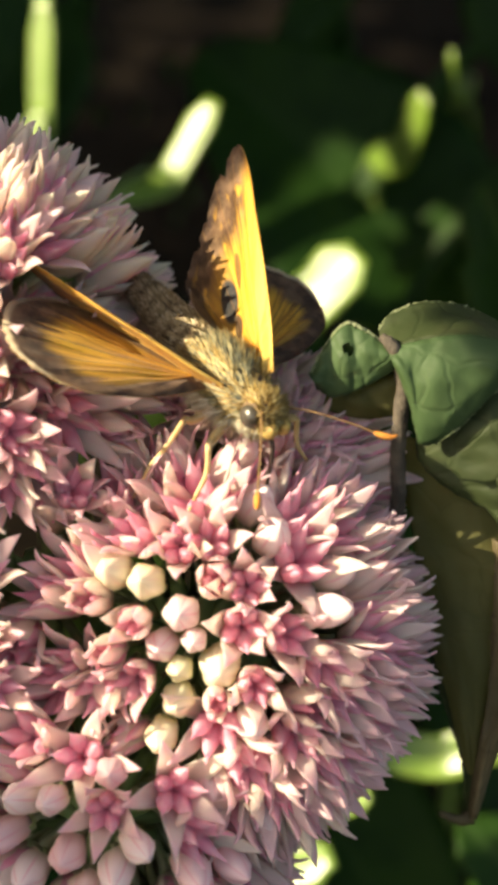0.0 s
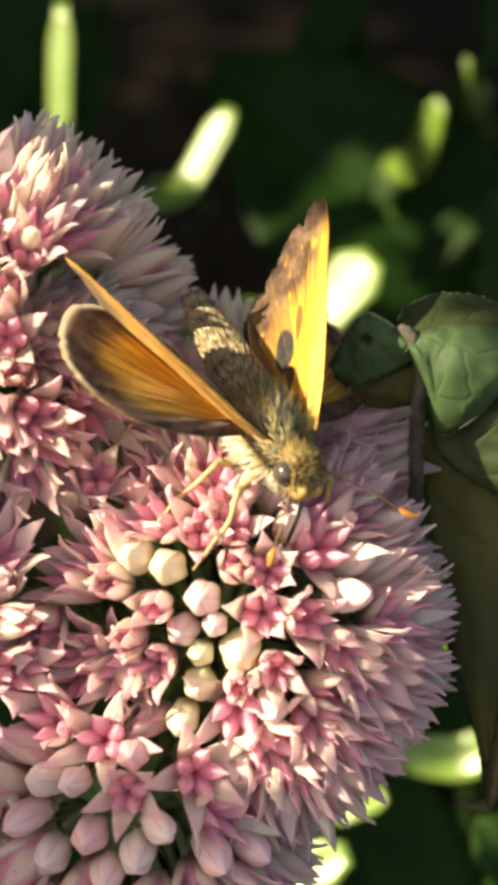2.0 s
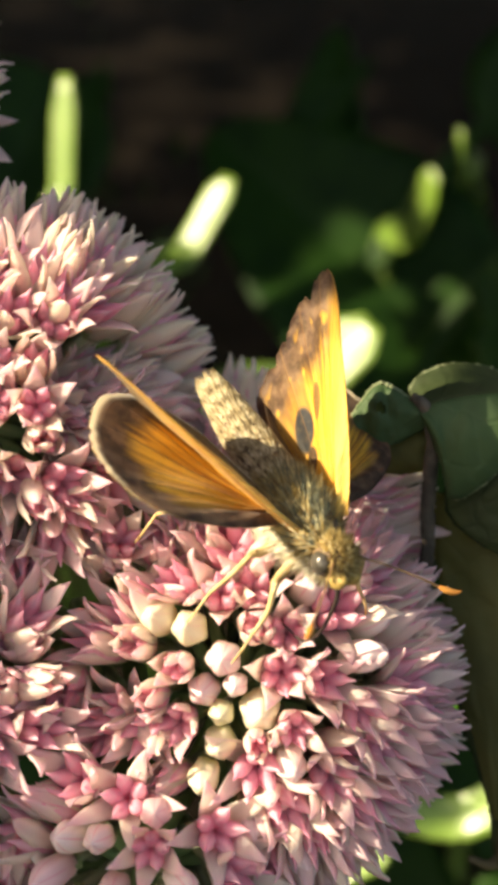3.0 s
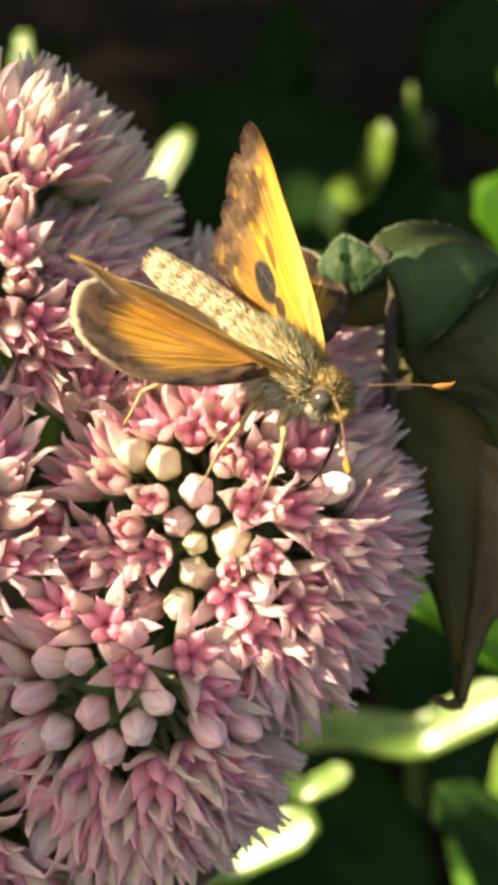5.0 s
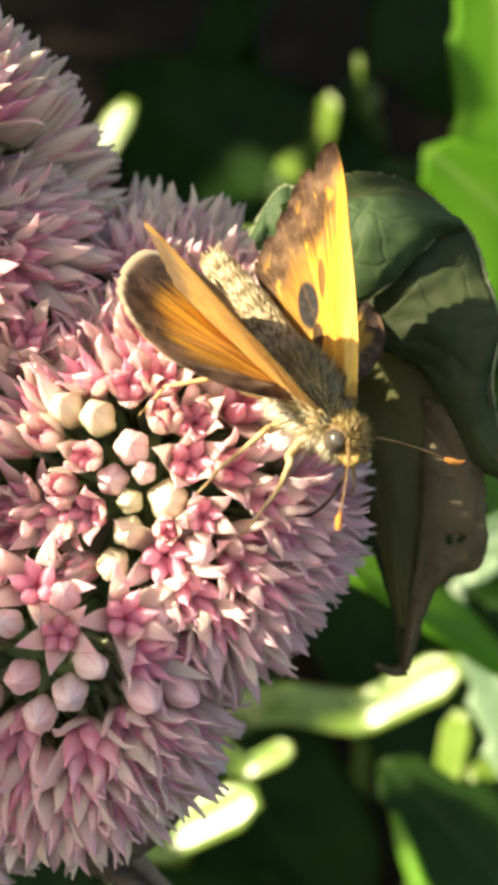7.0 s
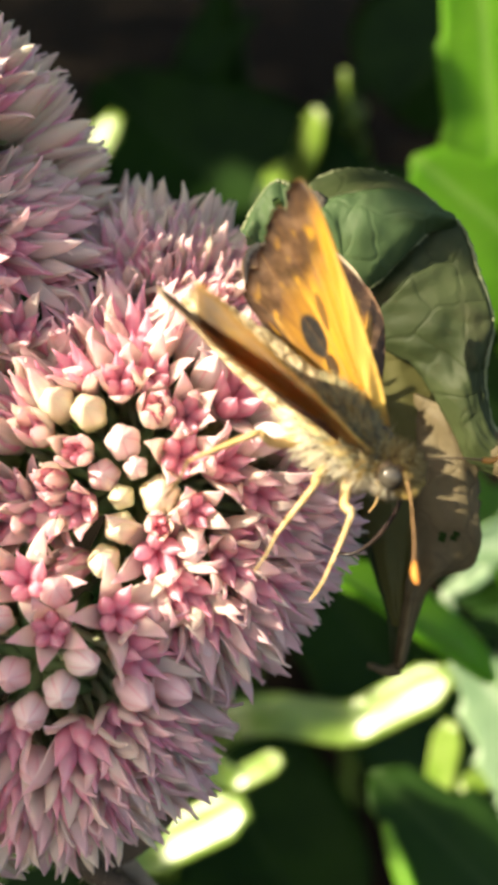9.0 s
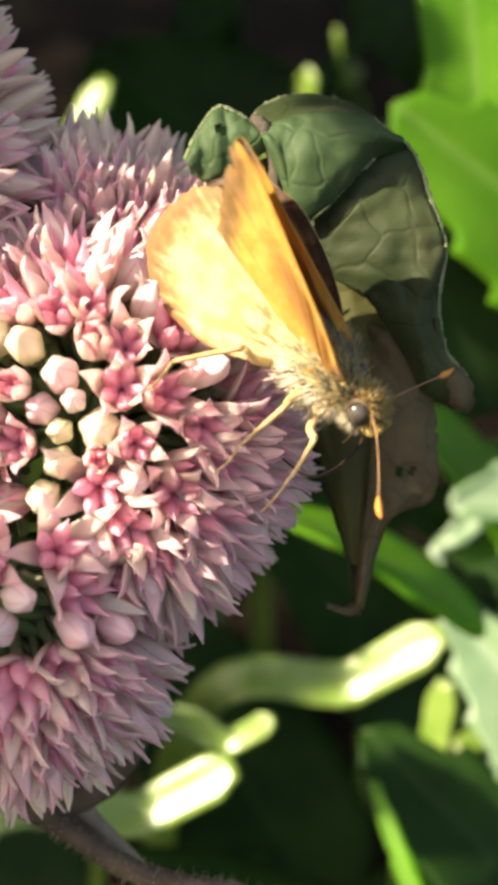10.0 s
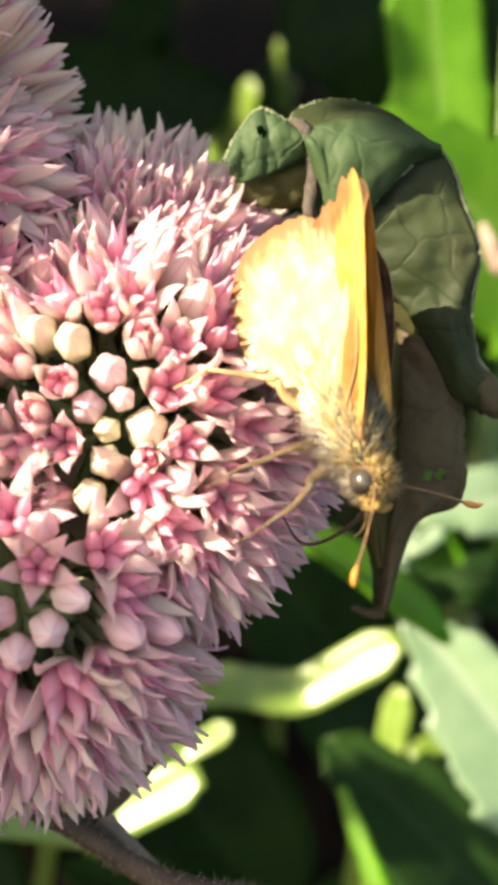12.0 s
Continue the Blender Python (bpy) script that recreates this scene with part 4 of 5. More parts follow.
def build_blades():
    for i, (foot, joint, end, width) in enumerate(BLADES):
        foot, joint, end = Vector(foot), Vector(joint), Vector(end)
        low = FRAME @ (Vector((foot.x, foot.y, max(foot.z, -146))) * MM)
        ground = FRAME.inverted() @ Vector((low.x + 0.01, low.y + 0.03, 0.0)) / MM
        m = FRAME @ Matrix.Translation(ground * MM)
        ob = thing("grass_blade", "broad green grass blade bent over, its end in sunlight", "grass", m, "grass blades behind the flower")
        dirn = (end - foot).normalized()
        way = [ground, foot.lerp(ground, 0.5) - dirn * 30, foot - dirn * 12, end.lerp(foot, 0.4), end]
        line = [p - ground for p in spline(way, 40)]
        out, grid = Vector((-0.43, 0.20, 0.88)), []
        for k, p in enumerate(line):
            t = k / 39
            d = (line[min(k + 1, 39)] - line[max(k - 1, 0)]).normalized()
            across = d.cross(out).normalized()
            up = across.cross(d)
            w = width / 2 * (0.7 + 0.3 * t) * (1 if t < 0.93 else max(0.25, (1 - t) / 0.07) ** 0.5)
            grid.append([p + across * w * s + up * (0.16 * w * s * s + 0.15 * noise.noise((k * .2, s, i))) for s in (-1, -0.6, -0.2, 0.2, 0.6, 1)])
        v, f = sheet(grid, 0.5)
        part("blade", mesh_of("blade", v, f, [BLADE]), ob)
        part("midrib", Shape().add(*tube([row[2].lerp(row[3], 0.5) - Vector((0, 0, 0.2)) for row in grid[::6]], [0.5, 0.4, 0.3], 6, 24)).mesh("midrib", PEDICEL), ob, "pale green midrib")


build_blades()


# ---------------------------------------------------------------- withered leaf
def loft(a, b, n, k, bulge, wrinkle, seed):
    """Rows from curve a to curve b, bowed towards the viewer by bulge."""
    ca, cb, grid = spline(a, n), spline(b, n), []
    for i in range(n):
        row = []
        for j in range(k):
            t = j / (k - 1)
            p = ca[i].lerp(cb[i], t)
            h = bulge * math.sin(math.pi * t) + wrinkle * noise.noise((i * 6 / n + seed, t * 2.5, seed)) + wrinkle * 0.4 * noise.noise((i * 17 / n, t * 8, seed + 9))
            e = 0.25 * noise.noise((i * 1.3, seed, 2)) * (1 if j in (0, k - 1) else 0)
            row.append(p + Vector((e, e * 0.6, h)))
        grid.append(row)
    return grid


def build_withered_leaf():
    w = thing("withered_leaf", "curled withered sedum leaf, dull green with a brown shrivelled tip", "leaf", FRAME)

    def piece(name, a, b, mat, label, bulge=1.0, wrinkle=0.4, seed=0, n=40, k=18, holes=()):
        v, f = sheet(loft(a, b, n, k, bulge, wrinkle, seed), 0.28)
        if holes:
            f = [q for q in f if not any((sum((Vector(v[i]) for i in q), Vector()) / len(q) - Vector((x, y, 0))).xy.length < r * (1 + 0.3 * noise.noise((q[0] * 0.7, 0, 0))) for x, y, r in holes)]
        part(name, mesh_of(name, v, f, [mat]), w, label)

    top = [(11.8, 20.4, -9.4), (12.6, 21.4, -9.6), (14.5, 22.1, -9.8), (16.8, 22.0, -9.8), (19.1, 21.0, -9.6), (20.9, 19.4, -9.0)]
    lip = [(12.2, 18.9, -6.6), (13.2, 19.4, -6.2), (14.8, 19.8, -6.0), (16.7, 20.0, -6.0), (18.9, 19.7, -6.3), (21.2, 18.7, -7.4)]
    piece("arch", top, lip, WITHER_GREEN, "rolled upper edge seen from inside", -0.5, 0.2, 1)
    fold = [(13.0, 17.8, -7.4), (13.9, 15.4, -7.2), (14.6, 13.3, -7.6), (16.5, 14.2, -7.0), (18.2, 16.0, -6.6), (19.7, 17.4, -6.8), (21.6, 18.0, -7.6)]
    piece("hood", lip, fold, WITHER_PALE, "folded pale green hood", 1.1, 0.3, 2)
    right = [(21.2, 18.8, -8.0), (22.0, 18.0, -7.8), (22.7, 16.4, -7.6), (23.1, 14.9, -7.6), (23.9, 12.6, -7.6), (24.1, 11.1, -7.8), (23.7, 8.9, -8.0), (23.7, 7.0, -8.2), (24.2, 4.9, -8.6), (25.6, 3.4, -9.2)]
    left = [(15.3, 17.3, -9.4), (14.7, 15.0, -9.6), (14.3, 13.1, -9.8), (14.9, 11.6, -9.8), (16.8, 10.1, -9.6), (19.1, 8.8, -9.2), (20.6, 6.6, -9.0), (21.7, 4.7, -9.0), (22.7, 2.6, -9.2), (24.8, 1.3, -9.6)]
    piece("blade", left, right, WITHER_GREEN, "dull dark green hanging blade", 1.1, 0.55, 3, 56, 26)
    piece("inner_blade", [(13.4, 13.6, -12.0), (13.7, 10.5, -12.0), (14.2, 7.4, -12.0), (14.6, 4.7, -12.0), (15.2, 0.8, -12.2), (16.7, -3.5, -12.5), (18.3, -9.0, -13.1)],
          [(19.2, 12.4, -10.6), (20.4, 9.0, -10.8), (20.9, 5.8, -11.0), (20.6, 3.5, -11.2), (20.0, 0.1, -11.6), (19.4, -3.4, -12.0), (18.7, -9.1, -12.9)], WITHER_OLIVE, "olive underside of the blade", 0.5, 0.4, 4)
    piece("lower_blade", [(14.8, 4.4, -12.6), (15.2, 0.3, -12.8), (16.4, -3.8, -13.0), (17.6, -7.2, -13.2), (18.1, -9.6, -13.4), (18.4, -12.3, -13.6)],
          [(20.2, 4.3, -11.6), (20.0, 0.3, -11.6), (19.8, -3.2, -11.8), (19.3, -6.0, -12.4), (18.8, -9.1, -13.0), (18.6, -12.2, -13.4)], WITHER_GREEN, "dark limp lower part", -0.5, 0.5, 8)
    piece("tip", [(19.4, 7.0, -10.6), (19.6, 4.3, -10.8), (19.5, 0.3, -10.9), (19.3, -3.4, -11.2), (18.9, -7.0, -11.8), (18.4, -12.0, -12.8)],
          [(22.6, 5.4, -9.8), (23.6, 2.0, -9.8), (23.8, -1.4, -10.2), (23.5, -4.6, -10.6), (20.6, -6.1, -11.4), (18.9, -12.0, -12.7)], WITHER_BROWN, "brown shrivelled tip", 0.6, 0.5, 5, 48, 20, ((21.3, -2.8, 0.34), (22.1, -2.7, 0.30)))
    piece("hook", [(18.5, -11.6, -12.8), (17.6, -11.9, -12.6), (16.4, -11.6, -12.4)], [(18.8, -12.4, -12.8), (17.8, -12.5, -12.6), (16.4, -11.8, -12.4)], WITHER_BROWN, "brown hooked end", 0.2, 0.1, 6, 12, 5)
    piece("flap", [(7.5, 17.4, -7.4), (8.3, 19.0, -7.2), (9.6, 20.6, -7.0), (10.8, 20.2, -6.8), (12.2, 19.2, -6.8)], [(7.9, 16.8, -8.0), (8.8, 16.2, -7.8), (10.1, 16.5, -7.4), (11.5, 17.2, -7.2), (12.7, 18.0, -7.2)],
          WITHER_PALE, "small curled side flap with a hole", 0.7, 0.35, 7, 30, 16, ((9.8, 19.1, 0.36),))
    piece("side_fold", [(8.6, 16.6, -8.6), (10.9, 16.9, -8.4), (13.0, 17.8, -8.4)], [(8.3, 15.4, -9.4), (10.9, 14.8, -9.4), (13.6, 15.2, -9.2)], WITHER_OLIVE, "grey-brown fold beside the stalk", 0.5, 0.4, 9, 20, 10)
    for line in (top, [(p[0] + 0.1, p[1], p[2] + 0.1) for p in right], fold[1:-1], [(7.5, 17.5, -7.4), (8.3, 19.1, -7.2), (9.6, 20.7, -7.0), (10.8, 20.3, -6.8), (12.2, 19.3, -6.8)]):
        part("rim", Shape().add(*tube(line, [0.14, 0.13, 0.14], 6, 90, 1.2, line[0][0])).mesh("rim", WITHER_RIM), w, "pale jagged leaf edge")
    lobe = Shape().add(*tube([(24.0, 4.2, -8.8), (25.0, 2.7, -8.6), (25.4, 1.6, -8.8), (25.7, 2.8, -9.2)], [0.5, 0.9, 0.7, 0.3], 9, 16, 0.35, 3))
    part("lobe", lobe.mesh("lobe", WITHER_BROWN), w, "curled brown corner of the blade")
    s = Shape().add(*tube([(11.9, 19.9, -6.6), (12.6, 19.2, -6.2), (13.3, 17.4, -7.6), (13.2, 14.9, -8.4), (13.1, 12.7, -9.2), (13.2, 9.4, -10.6), (12.6, 3, -14), (8, -10, -22), (2, -24, -24), (-1, -26, -17)],
                          [0.3, 0.45, 0.52, 0.5, 0.5, 0.5, 0.6, 0.8, 0.9, 0.9], 10, 60, 0.3, 4))
    part("petiole", s.mesh("petiole", PETIOLE), w, "dry grey-brown leaf stalk")


build_withered_leaf()


# ---------------------------------------------------------------- butterfly (x ahead, y to its left, z up)
def wing_mesh(name, outline, upper, under, side, ragged, notch, seed):
    """side +1 left, -1 right; outline: span and forward, from costa base round to the inner edge."""
    n, rows = 90, 16
    edge = spline([(u, v, 0) for u, v in outline], n)
    base = Vector((0.4, -0.4, 0))
    grid, uv = [], []
    for i in range(rows):
        r = i / (rows - 1)
        for k, e in enumerate(edge):
            s = k / (n - 1)
            q = e.copy()
            if ragged[0] < s < ragged[1] and r > 0.7:
                bite = 0.8 * abs(noise.noise((s * 90 + seed, seed, 0))) + 0.8 * max(0, noise.noise((s * 26, seed, 5)))
                bite = bite * ragged[2] + 1.1 * max(0, 1 - abs(s - notch) / 0.025)
                q = q.lerp(base, min(0.25, bite * (r - 0.7) / 0.3 / max(4.0, (q - base).length)))
            p = base.lerp(q, r)
            p.z = 0.045 * math.cos(2 * math.pi * 10 * s) * r * (1.1 - r) * 3 + 0.5 * math.sin(math.pi * r) * (0.5 - s) + 0.25 * noise.noise((r * 3, s * 5, seed))
            grid.append(p)
            uv.append((r, s))
    verts, faces, slots = [], [], []
    for lift in (0.035, -0.035):
        verts += [(p.y, side * p.x, p.z + lift) for p in grid]
    top = len(grid)
    for i in range(rows - 1):
        for k in range(n - 1):
            a, b, c, d = i * n + k, i * n + k + 1, (i + 1) * n + k + 1, (i + 1) * n + k
            if side > 0:
                a, b, c, d = a, d, c, b
            faces += [(a, b, c, d), (top + a, top + d, top + c, top + b)]
            slots += [0, 1]
    rim = [(rows - 1) * n + k for k in range(n)]
    for a, b in zip(rim, rim[1:]):
        faces.append((a, b, top + b, top + a))
        slots.append(1)
    return mesh_of(name, verts, faces, [upper, under], slots, uv + uv)


FORE = [(0.5, 0.8), (5, 1.2), (10, 1.1), (14, 0.8), (15.8, 0.1), (15.1, -1.3), (13.0, -3.1), (11.0, -4.9), (8.8, -6.5), (6, -5.3), (3, -3.6), (0.5, -1.8)]
HIND = [(0.3, 0.6), (4, 1.0), (8, 0.3), (9.8, -0.9), (11.2, -2.6), (11.6, -4.4), (10.6, -6.9), (8.4, -9.0), (5.4, -8.8), (2.4, -6.6), (0.3, -2.5)]


def ball(scale, centre, seg=14, rings=10):
    s = Shape().add(*lathe([(-math.cos(math.pi * i / rings), max(0.02, math.sin(math.pi * i / rings))) for i in range(rings + 1)], seg),
                    m=Matrix.Translation(centre) @ Matrix.Diagonal((*scale, 1)))
    return s


def fur(centre, scale, count, length, back, seed, keep=lambda p: True, width=0.055):
    """Hairs on an ellipsoid, combed backwards."""
    r, s = random.Random(seed), Shape()
    for _ in range(2 * count):
        d = Vector((r.gauss(0, 1), r.gauss(0, 1), r.gauss(0, 1))).normalized()
        if not keep(d):
            continue
        p = Vector([c + k * q for c, k, q in zip(centre, scale, d)])
        nrm = Vector([q / k for q, k in zip(d, scale)]).normalized()
        way = (nrm + Vector((-back, 0, 0)) + Vector((r.gauss(0, .25), r.gauss(0, .25), r.gauss(0, .25)))).normalized()
        x = way.orthogonal().normalized() * width
        y = way.cross(x)
        tip = p + way * length * r.uniform(0.5, 1.2)
        p = p - nrm * 0.1
        s.add([p + x, p - x * 0.5 + y * 0.9, p - x * 0.5 - y * 0.9, tip], [(0, 1, 3), (1, 2, 3), (2, 0, 3)])
    return s


def build_butterfly():
    fly = thing("butterfly", "orange and brown skipper butterfly feeding on the flower", "butterfly", pose(0, 0, 0.41))
    wings, feelers = {}, {}
    for side, tag in ((1, "L"), (-1, "R")):
        wings["H" + tag] = part("hindwing", wing_mesh("hindwing", HIND, HIND_UP, HIND_UNDER, side, (0.33, 0.75, 0.35), -1, 3 + side), fly, "brown-edged orange hindwing")
        wings["F" + tag] = part("forewing", wing_mesh("forewing", FORE, FORE_UP, FORE_UNDER, side, (0.36, 0.74, 1.0), 0.45, 8 + side), fly, "orange forewing with dark ragged margin")
    part("thorax", ball((3.2, 1.9, 1.9), (0.6, 0, 0.2)).mesh("thorax", SKIN), fly, "dark furry thorax")
    s = Shape()
    rings = []
    for i in range(25):
        t = i / 24
        r = 1.5 * (1 - 0.55 * t ** 2.2) * (1 + 0.05 * math.cos(2 * math.pi * 7 * t)) * (0.35 if i == 24 else 1) * (0.8 if i == 0 else 1)
        rings.append((8.6 * t, r))
    v, f = lathe(rings, 14)
    s.add(v, f, m=Matrix.Translation((-1.8, 0, 0.2)) @ Matrix.Rotation(-math.pi / 2, 4, "Y"))
    part("abdomen", s.mesh("abdomen", SKIN), fly, "tapered banded brown abdomen")
    hairs = Shape()
    r = random.Random(5)
    for _ in range(4200):
        t, a = r.random(), r.uniform(0, 2 * math.pi)
        q = 1.48 * (1 - 0.55 * t ** 2.2)
        o = Vector((0, math.cos(a), math.sin(a)))
        p = Vector((-1.8 - 8.6 * t, 0, 0.2)) + o * q
        tip = p + (o * 0.35 + Vector((-1, 0, 0))).normalized() * r.uniform(0.3, 0.65)
        x, y = Vector((0, -o.z, o.y)) * 0.06, o * 0.05
        hairs.add([p + x, p - x, p + y, tip], [(0, 1, 3), (1, 2, 3), (2, 0, 3)], 1 if (t * 7) % 1 < 0.74 else 0)
    tagged(part("abdomen_fur", hairs.mesh("abdomen_fur", FUR_BROWN, FUR_TAN), fly, "brown and buff banded hairs"), kind="stuff")
    part("head", ball((1.25, 1.45, 1.2), (4.2, 0, 0.5)).mesh("head", SKIN), fly, "hairy brown head")
    for y in (1, -1):
        part("eye", ball((0.74, 0.55, 0.72), (4.3, 1.12 * y, 0.62), 18, 12).mesh("eye", EYE), fly, "round dark glossy eye")
        palp = Shape().add(*tube([(4.9, 0.45 * y, 0.0), (5.6, 0.5 * y, 0.3), (5.9, 0.5 * y, 0.9)], [0.45, 0.5, 0.2], 8, 9))
        part("palp", palp.mesh("palp", FUR_GOLD), fly, "blunt furry palp")
        feelers[y] = part("antenna", Shape().add(*tube([(0, 0, 0), (1.8, 0, 0.25), (4.2, 0, 0.2), (6.0, 0, 0)], [0.085, 0.06, 0.06, 0.09], 6, 18)).mesh("antenna", ANTENNA), fly, "thin brown antenna", feeler_pose(y, FEEL[0]))
        part("club", Shape().add(*tube([(5.8, 0, 0.02), (6.3, 0, -0.04), (6.9, 0, 0.0), (7.3, 0.1 * y, 0.22)], [0.09, 0.21, 0.18, 0.04], 8, 14)).mesh("club", CLUB), feelers[y], "orange hooked club")
        for k, (x0, reach, x1) in enumerate(((2.6, 4.4, 5.0), (1.2, 5.4, 1.6), (-0.4, 5.6, -4.6))):
            leg = Shape().add(*tube([(x0, 1.0 * y, -1.1), (x0 + 0.3 * (x1 - x0), 2.6 * y, -1.6), (x0 + 0.55 * (x1 - x0), 3.4 * y, -1.2)], [0.34, 0.30, 0.22], 7, 10))
            leg.add(*tube([(x0 + 0.55 * (x1 - x0), 3.4 * y, -1.2), (x0 + 0.8 * (x1 - x0), reach * 0.8 * y, -2.9), (x1, reach * y, -4.2)], [0.2, 0.17, 0.12], 6, 10))
            leg.add(*tube([(x1, reach * y, -4.2), (x1 + 0.3, reach * y * 1.12, -5.2), (x1 + 0.4, reach * y * 1.2, -6.2)], [0.11, 0.09, 0.06], 5, 8))
            part("leg", leg.mesh("leg", LEG), fly, "thin tan leg")
    part("proboscis", Shape().add(*tube([(5.3, 0, -0.3), (5.9, 0, -1.4), (6.2, 0, -4.0), (5.6, 0, -6.0), (3.6, 0, -6.8)], [0.16, 0.14, 0.12, 0.1, 0.06], 6, 24)).mesh("proboscis", DARK), fly, "thin black feeding tube")
    top = fur((0.6, 0, 0.2), (3.2, 1.9, 1.9), 2600, 0.9, 1.1, 1, lambda d: d.z > -0.15 and (d - Vector((0.62, 0.30, 0.72))).length > 0.30)
    tagged(part("thorax_fur", top.mesh("thorax_fur", FUR_DARK), fly, "olive-brown back hairs"), kind="stuff")
    part("bare_patch", ball((0.75, 0.62, 0.5), (2.45, 0.5, 1.38)).mesh("bare_patch", DARK), fly, "bare blue-black worn patch on the back")
    gold = fur((0.6, 0, 0.2), (3.25, 1.95, 1.95), 1500, 1.1, 1.0, 2, lambda d: (d.z > 0.0 and abs(d.y) > 0.35 or d.x > 0.6) and (d - Vector((0.62, 0.30, 0.72))).length > 0.30)
    tagged(part("gold_fur", gold.mesh("gold_fur", FUR_GOLD), fly, "golden shoulder hairs"), kind="stuff")
    pale = fur((0.8, 0, 0.0), (3.2, 1.9, 1.9), 1300, 1.3, 0.4, 3, lambda d: d.z < 0.0)
    tagged(part("breast_fur", pale.mesh("breast_fur", FUR_PALE), fly, "cream breast hairs"), kind="stuff")
    hf = fur((4.2, 0, 0.6), (1.2, 1.3, 1.2), 1100, 0.7, 0.1, 4, lambda d: abs(d.y) < 0.72)
    cheek = fur((4.2, 0, 0.35), (1.25, 1.5, 1.15), 900, 0.55, 0.0, 6, lambda d: d.z < -0.25)
    tagged(part("cheek_fur", cheek.mesh("cheek_fur", FUR_PALE), fly, "white cheek and chin hairs"), kind="stuff")
    tagged(part("head_fur", hf.mesh("head_fur", FUR_GOLD), fly, "bristly golden head hairs"), kind="stuff")
    return fly, wings, feelers


FLY, WINGS, FEELERS = build_butterfly()


# ---------------------------------------------------------------- unseen leafy shrub added beside the bed, between the sun and the shaded background
def build_shade_shrub():
    r, s = random.Random(11), Shape()
    shrub = thing("shrub", "unseen leafy green shrub added to shade the bed", "shrub", pose(-0.32, 0.05, 0))
    inv = Matrix.Translation((0.32, -0.05, 0))
    lit = [(FRAME @ (Vector(b) * MM), FRAME @ (Vector(c) * MM)) for a, b, c, w in BLADES]
    lit += [(at(40, 30, -72), at(40, 60, -72)), (at(32, 36, -72), at(46, 24, -72)), (at(40, 10, -70), at(46, 20, -70)), (at(33.2, -18.6, -74), at(32.4, -12.8, -73)), (at(37, -9, -73.6), at(32, -12.2, -73)), (at(44, -4, -75), at(35, -7, -74)), (at(42, -8, -75), at(39.5, -2.4, -75)), (at(36, -16, -75), at(41, -26, -74)), (at(38, -28, -75), at(44, -36, -74)), (at(42, -20, -75), at(46, -34, -74)), (at(40.2, 22.2, -65), at(41.4, 20.6, -65)), (at(33, 34, -72), at(46, 20, -76)), (at(35, 42, -77), at(34.4, 75, -76)), (at(23, -38, -60), at(29, -50, -60))]
    # places that the sun reaches: the middle of the flower and wherever the butterfly sits
    soft = [at(a * 2.2, b * 2.2, 0) for a in range(-4, 4) for b in range(-3, 7)] + [at(a * 2.2, b * 2.2, -4) for a in range(-4, 2) for b in range(6, 10)]
    for (t, *p), row in zip(FLIGHT, BEAT):
        body = pose(*p)
        soft += [body @ Vector((x * MM, 0, 0.001)) for x in (-9, -5, -1, 3, 5)]
        for kind, outline in (("F", FORE), ("H", HIND)):
            for side in (1, -1) if kind == "F" else (-1,):
                m = body @ wing_pose(kind, side, row)
                for k in range(1, 11):
                    soft += [m @ Vector((outline[k][1] * f * MM, side * outline[k][0] * f * MM, 0)) for f in (0.3, 0.5, 0.7, 0.9)]

    def leaf(q, face, size):
        m = inv @ Matrix.Translation(q) @ turned(face, r.uniform(0, 6.28)) @ Matrix.Scale(size, 4)
        m.translation /= MM
        s.add([(-0.5, 0, 0), (-0.2, 0.22, 0.05), (0.15, 0.24, 0.05), (0.5, 0, 0.02), (0.15, -0.24, 0.05), (-0.2, -0.22, 0.05), (0, 0, -0.02)],
              [(6, 1, 0), (6, 2, 1), (6, 3, 2), (6, 4, 3), (6, 5, 4), (6, 0, 5)], 0, m)

    flat = Matrix((SUN.orthogonal().normalized(), SUN.cross(SUN.orthogonal().normalized()), SUN))

    def seen_from_sun(places):
        return np.array([tuple(flat @ p) for p in places])

    def open_to(q, places, gap):
        off = places - np.array(tuple(flat @ q))
        return not np.any((off[:, 2] < 0) & (off[:, 0] ** 2 + off[:, 1] ** 2 < gap * gap))

    soft = seen_from_sun(soft)
    glints = seen_from_sun([a.lerp(b, k / 6) for a, b in lit for k in range(2, 7)])
    for _ in range(15000):
        p = Vector((r.uniform(-0.10, 0.16), r.uniform(0.045, 0.50), r.uniform(0.0, 0.46)))
        q = p + SUN * r.uniform(0.24, 0.36)
        size = r.uniform(9, 15)
        view = q - HEAD
        if q.z < 0.47 and view.y < 0.4 and abs(view.x) < 0.07 + 0.2 * max(0, view.y):
            continue
        if not open_to(q, glints, size * 0.45 * MM + 0.0025) or not open_to(q, soft, size * 0.5 * MM + 0.004):
            continue
        leaf(q, SUN + Vector((r.gauss(0, .3), r.gauss(0, .3), r.gauss(0, .3))), size)
    # taller boughs added on the same side close the gaps in the shade
    for _ in range(6000):
        p = Vector((r.uniform(-0.12, 0.14), r.uniform(0.06, 0.42), r.uniform(0.05, 0.46)))
        q = p + SUN * r.uniform(0.45, 0.70)
        size = r.uniform(14, 22)
        if open_to(q, glints, size * 0.42 * MM + 0.0015) and open_to(q, soft, size * 0.5 * MM + 0.004):
            leaf(q, SUN + Vector((r.gauss(0, .3), r.gauss(0, .3), r.gauss(0, .3))), size)
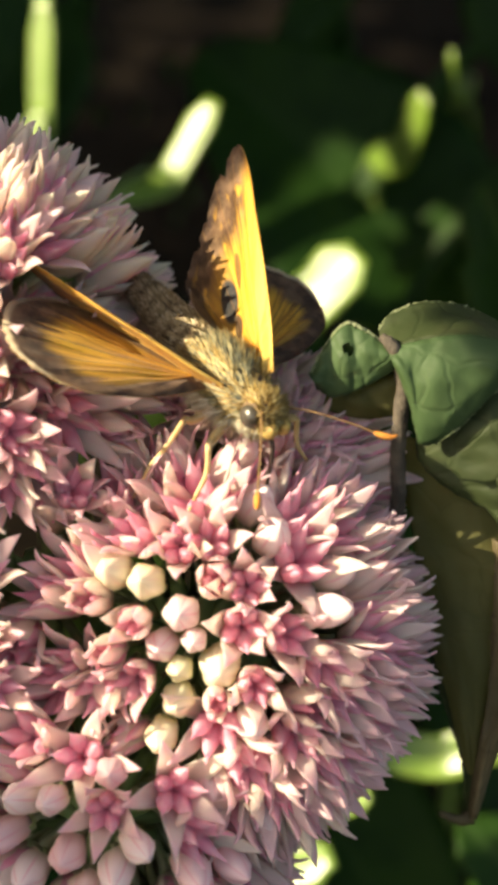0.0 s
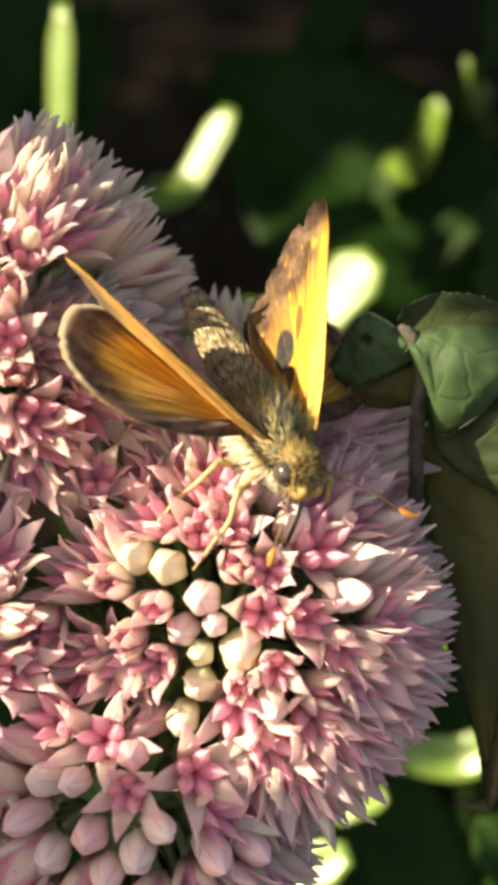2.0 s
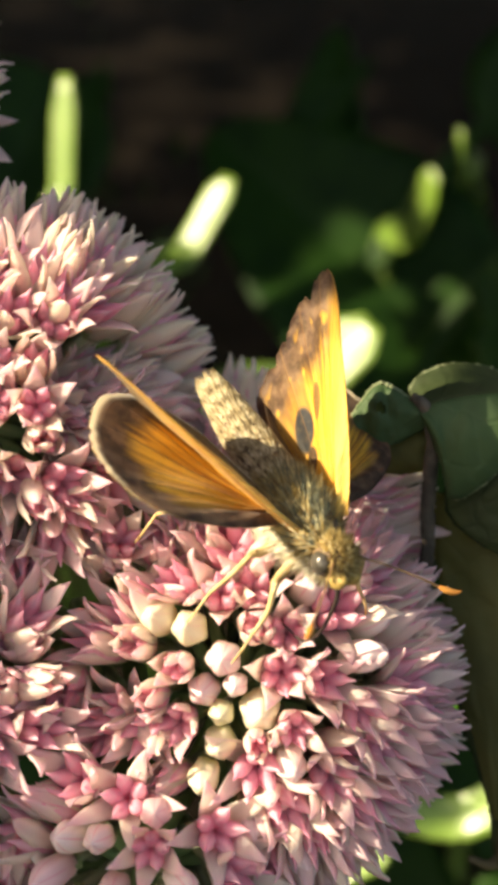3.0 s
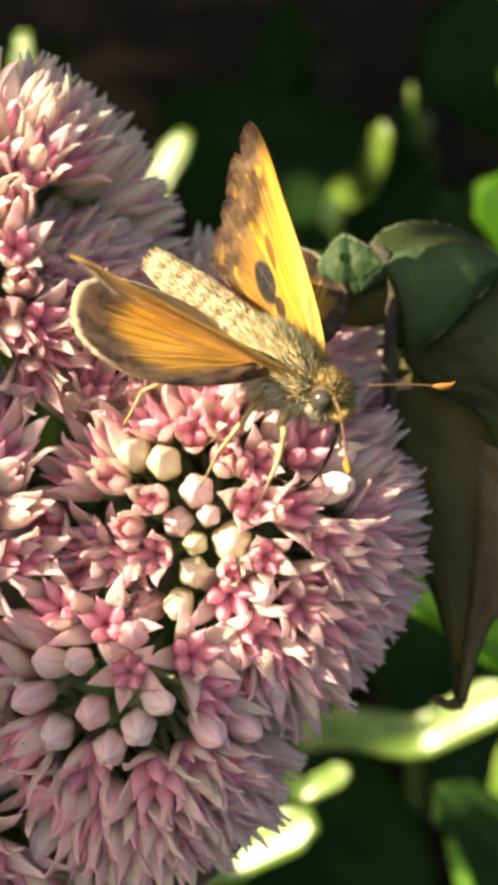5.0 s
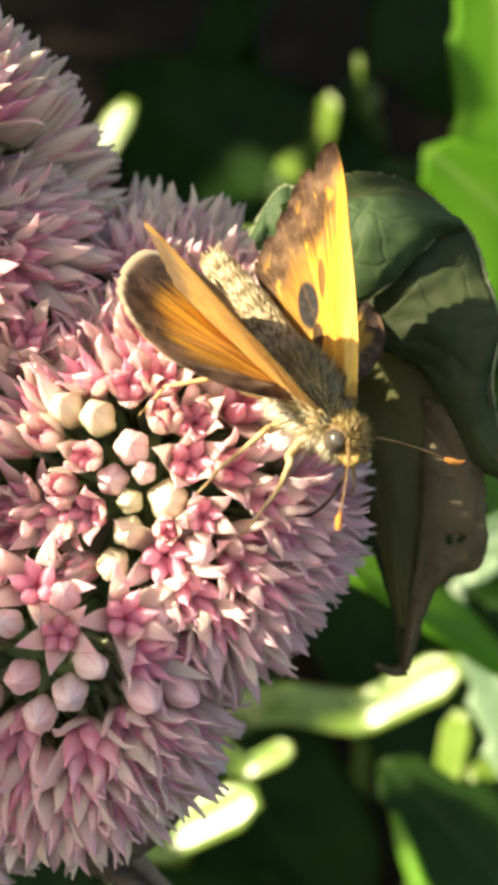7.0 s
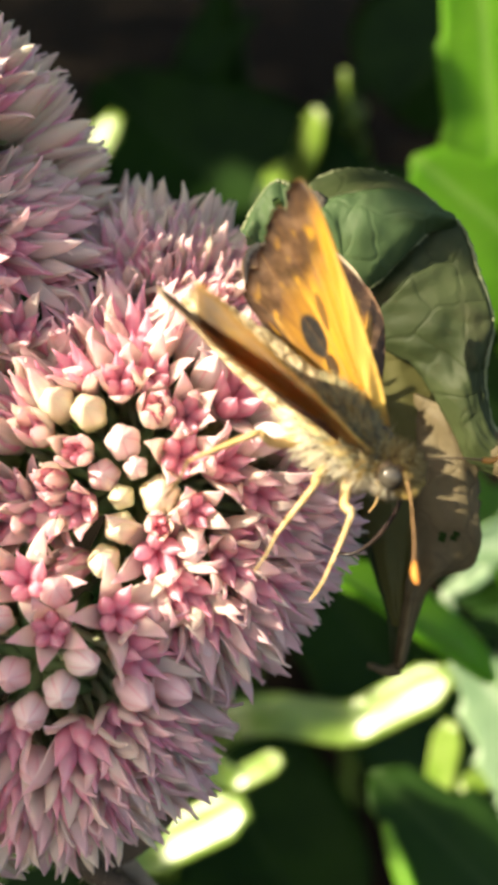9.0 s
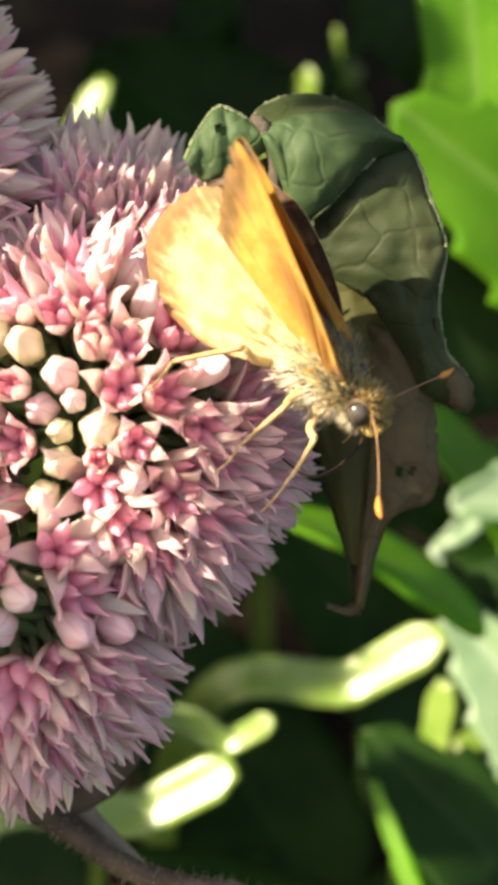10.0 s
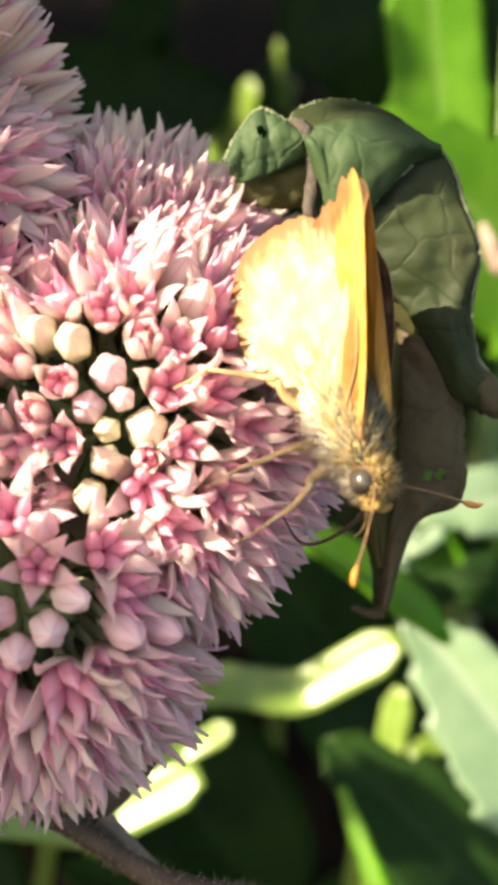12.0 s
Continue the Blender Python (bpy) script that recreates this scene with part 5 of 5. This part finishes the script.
    # small leaves added to keep the sun off the withered leaf
    for _ in range(14000):
        q = at(r.uniform(7, 28), r.uniform(-14, 24), r.uniform(-14, -7)) + SUN * r.uniform(0.14, 0.24)
        size = r.uniform(2.6, 4.2)
        if open_to(q, soft, size * 0.40 * MM + 0.0004):
            leaf(q, SUN + Vector((r.gauss(0, .3), r.gauss(0, .3), r.gauss(0, .3))), size)
    # dappled shade over the rest of the flower head
    for _ in range(4200):
        q = at(r.uniform(-38, 17), r.uniform(-36, 50), r.uniform(-6, 2)) + SUN * r.uniform(0.16, 0.26)
        size = r.uniform(4.0, 7.0)
        if r.random() < 0.15 and (q - HEAD).dot(RIGHT) > -0.155:
            continue
        if open_to(q, soft, size * 0.36 * MM):
            leaf(q, SUN + Vector((r.gauss(0, .3), r.gauss(0, .3), r.gauss(0, .3))), size)
    # a thick unseen bough, added close by on the sunny side for shade
    for _ in range(700):
        q = at(r.uniform(-75, -44), r.uniform(-10, 70), r.uniform(-8, 45))
        size = r.uniform(7, 12)
        if open_to(q, soft, size * 0.42 * MM + 0.0015) and open_to(q, glints, size * 0.5 * MM + 0.0015):
            leaf(q, Vector((-1, r.gauss(0, .4), r.gauss(0.4, .4))), size)
    # leaves added to shade the lower lengths of the blades
    for foot, joint, end, width in BLADES:
        for _ in range(160):
            p = Vector(foot).lerp(Vector(joint), r.uniform(-0.6, 0.85)) + Vector([r.uniform(-4, 4) for _ in range(3)])
            q = FRAME @ (p * MM) + SUN * r.uniform(0.16, 0.3)
            size = r.uniform(6, 9)
            if open_to(q, glints, size * 0.5 * MM + 0.002) and open_to(q, soft, size * 0.45 * MM + 0.003):
                leaf(q, SUN + Vector((r.gauss(0, .3), r.gauss(0, .3), r.gauss(0, .3))), size)
    # unseen boughs added to hang over and darken the bed behind the flower
    for n in range(14000):
        near = n < 9500
        q = Vector((r.uniform(-0.45, 0.45), r.uniform(0.10, 0.90), r.uniform(0.50, 0.72))) if near else Vector((r.uniform(-2.2, 1.0), r.uniform(0.4, 3.2), r.uniform(0.6, 1.0)))
        size = r.uniform(18, 32) if near else r.uniform(90, 170)
        if not near:
            e = Vector(((q.x + 0.6) / 1.65, (q.y - 1.7) / 1.45))
            q.z += 0.35 * (1 - e.length) + 0.15 * noise.noise(q * 3)
            if e.length > 0.9 + 0.35 * noise.noise(q * 2.5):
                continue
        if open_to(q, glints, size * 0.45 * MM + 0.002) and open_to(q, soft, size * 0.5 * MM + 0.006):
            leaf(q, Vector((r.gauss(0, .35), r.gauss(0, .35), 1)), size)
    tagged(part("leaves", s.mesh("leaves", LEAF_SHADED), shrub, "dense green leaves added to block the sun"), kind="stuff")
    w = Shape()
    for k in range(7):
        e = Vector((r.uniform(-60, 120), r.uniform(-60, 380), r.uniform(250, 620)))
        w.add(*tube([(0, 0, -12), e * 0.4 + Vector((r.uniform(-30, 30), 0, 40)), e], [5, 3.5, 1.5], 7, 14, 0.1, k))
    part("branches", w.mesh("branches", TWIG), shrub, "thin woody branches")


build_shade_shrub()

# ---------------------------------------------------------------- what moves

def motions():
    walk(FLY, [(t, pose(*p)) for t, *p in FLIGHT])
    for tag, side in (("L", 1), ("R", -1)):
        walk(FEELERS[side], [(row[0], feeler_pose(side, row)) for row in FEEL])
        for kind in "FH":
            walk(WINGS[kind + tag], [(row[0], wing_pose(kind, side, row)) for row in BEAT])


motions()
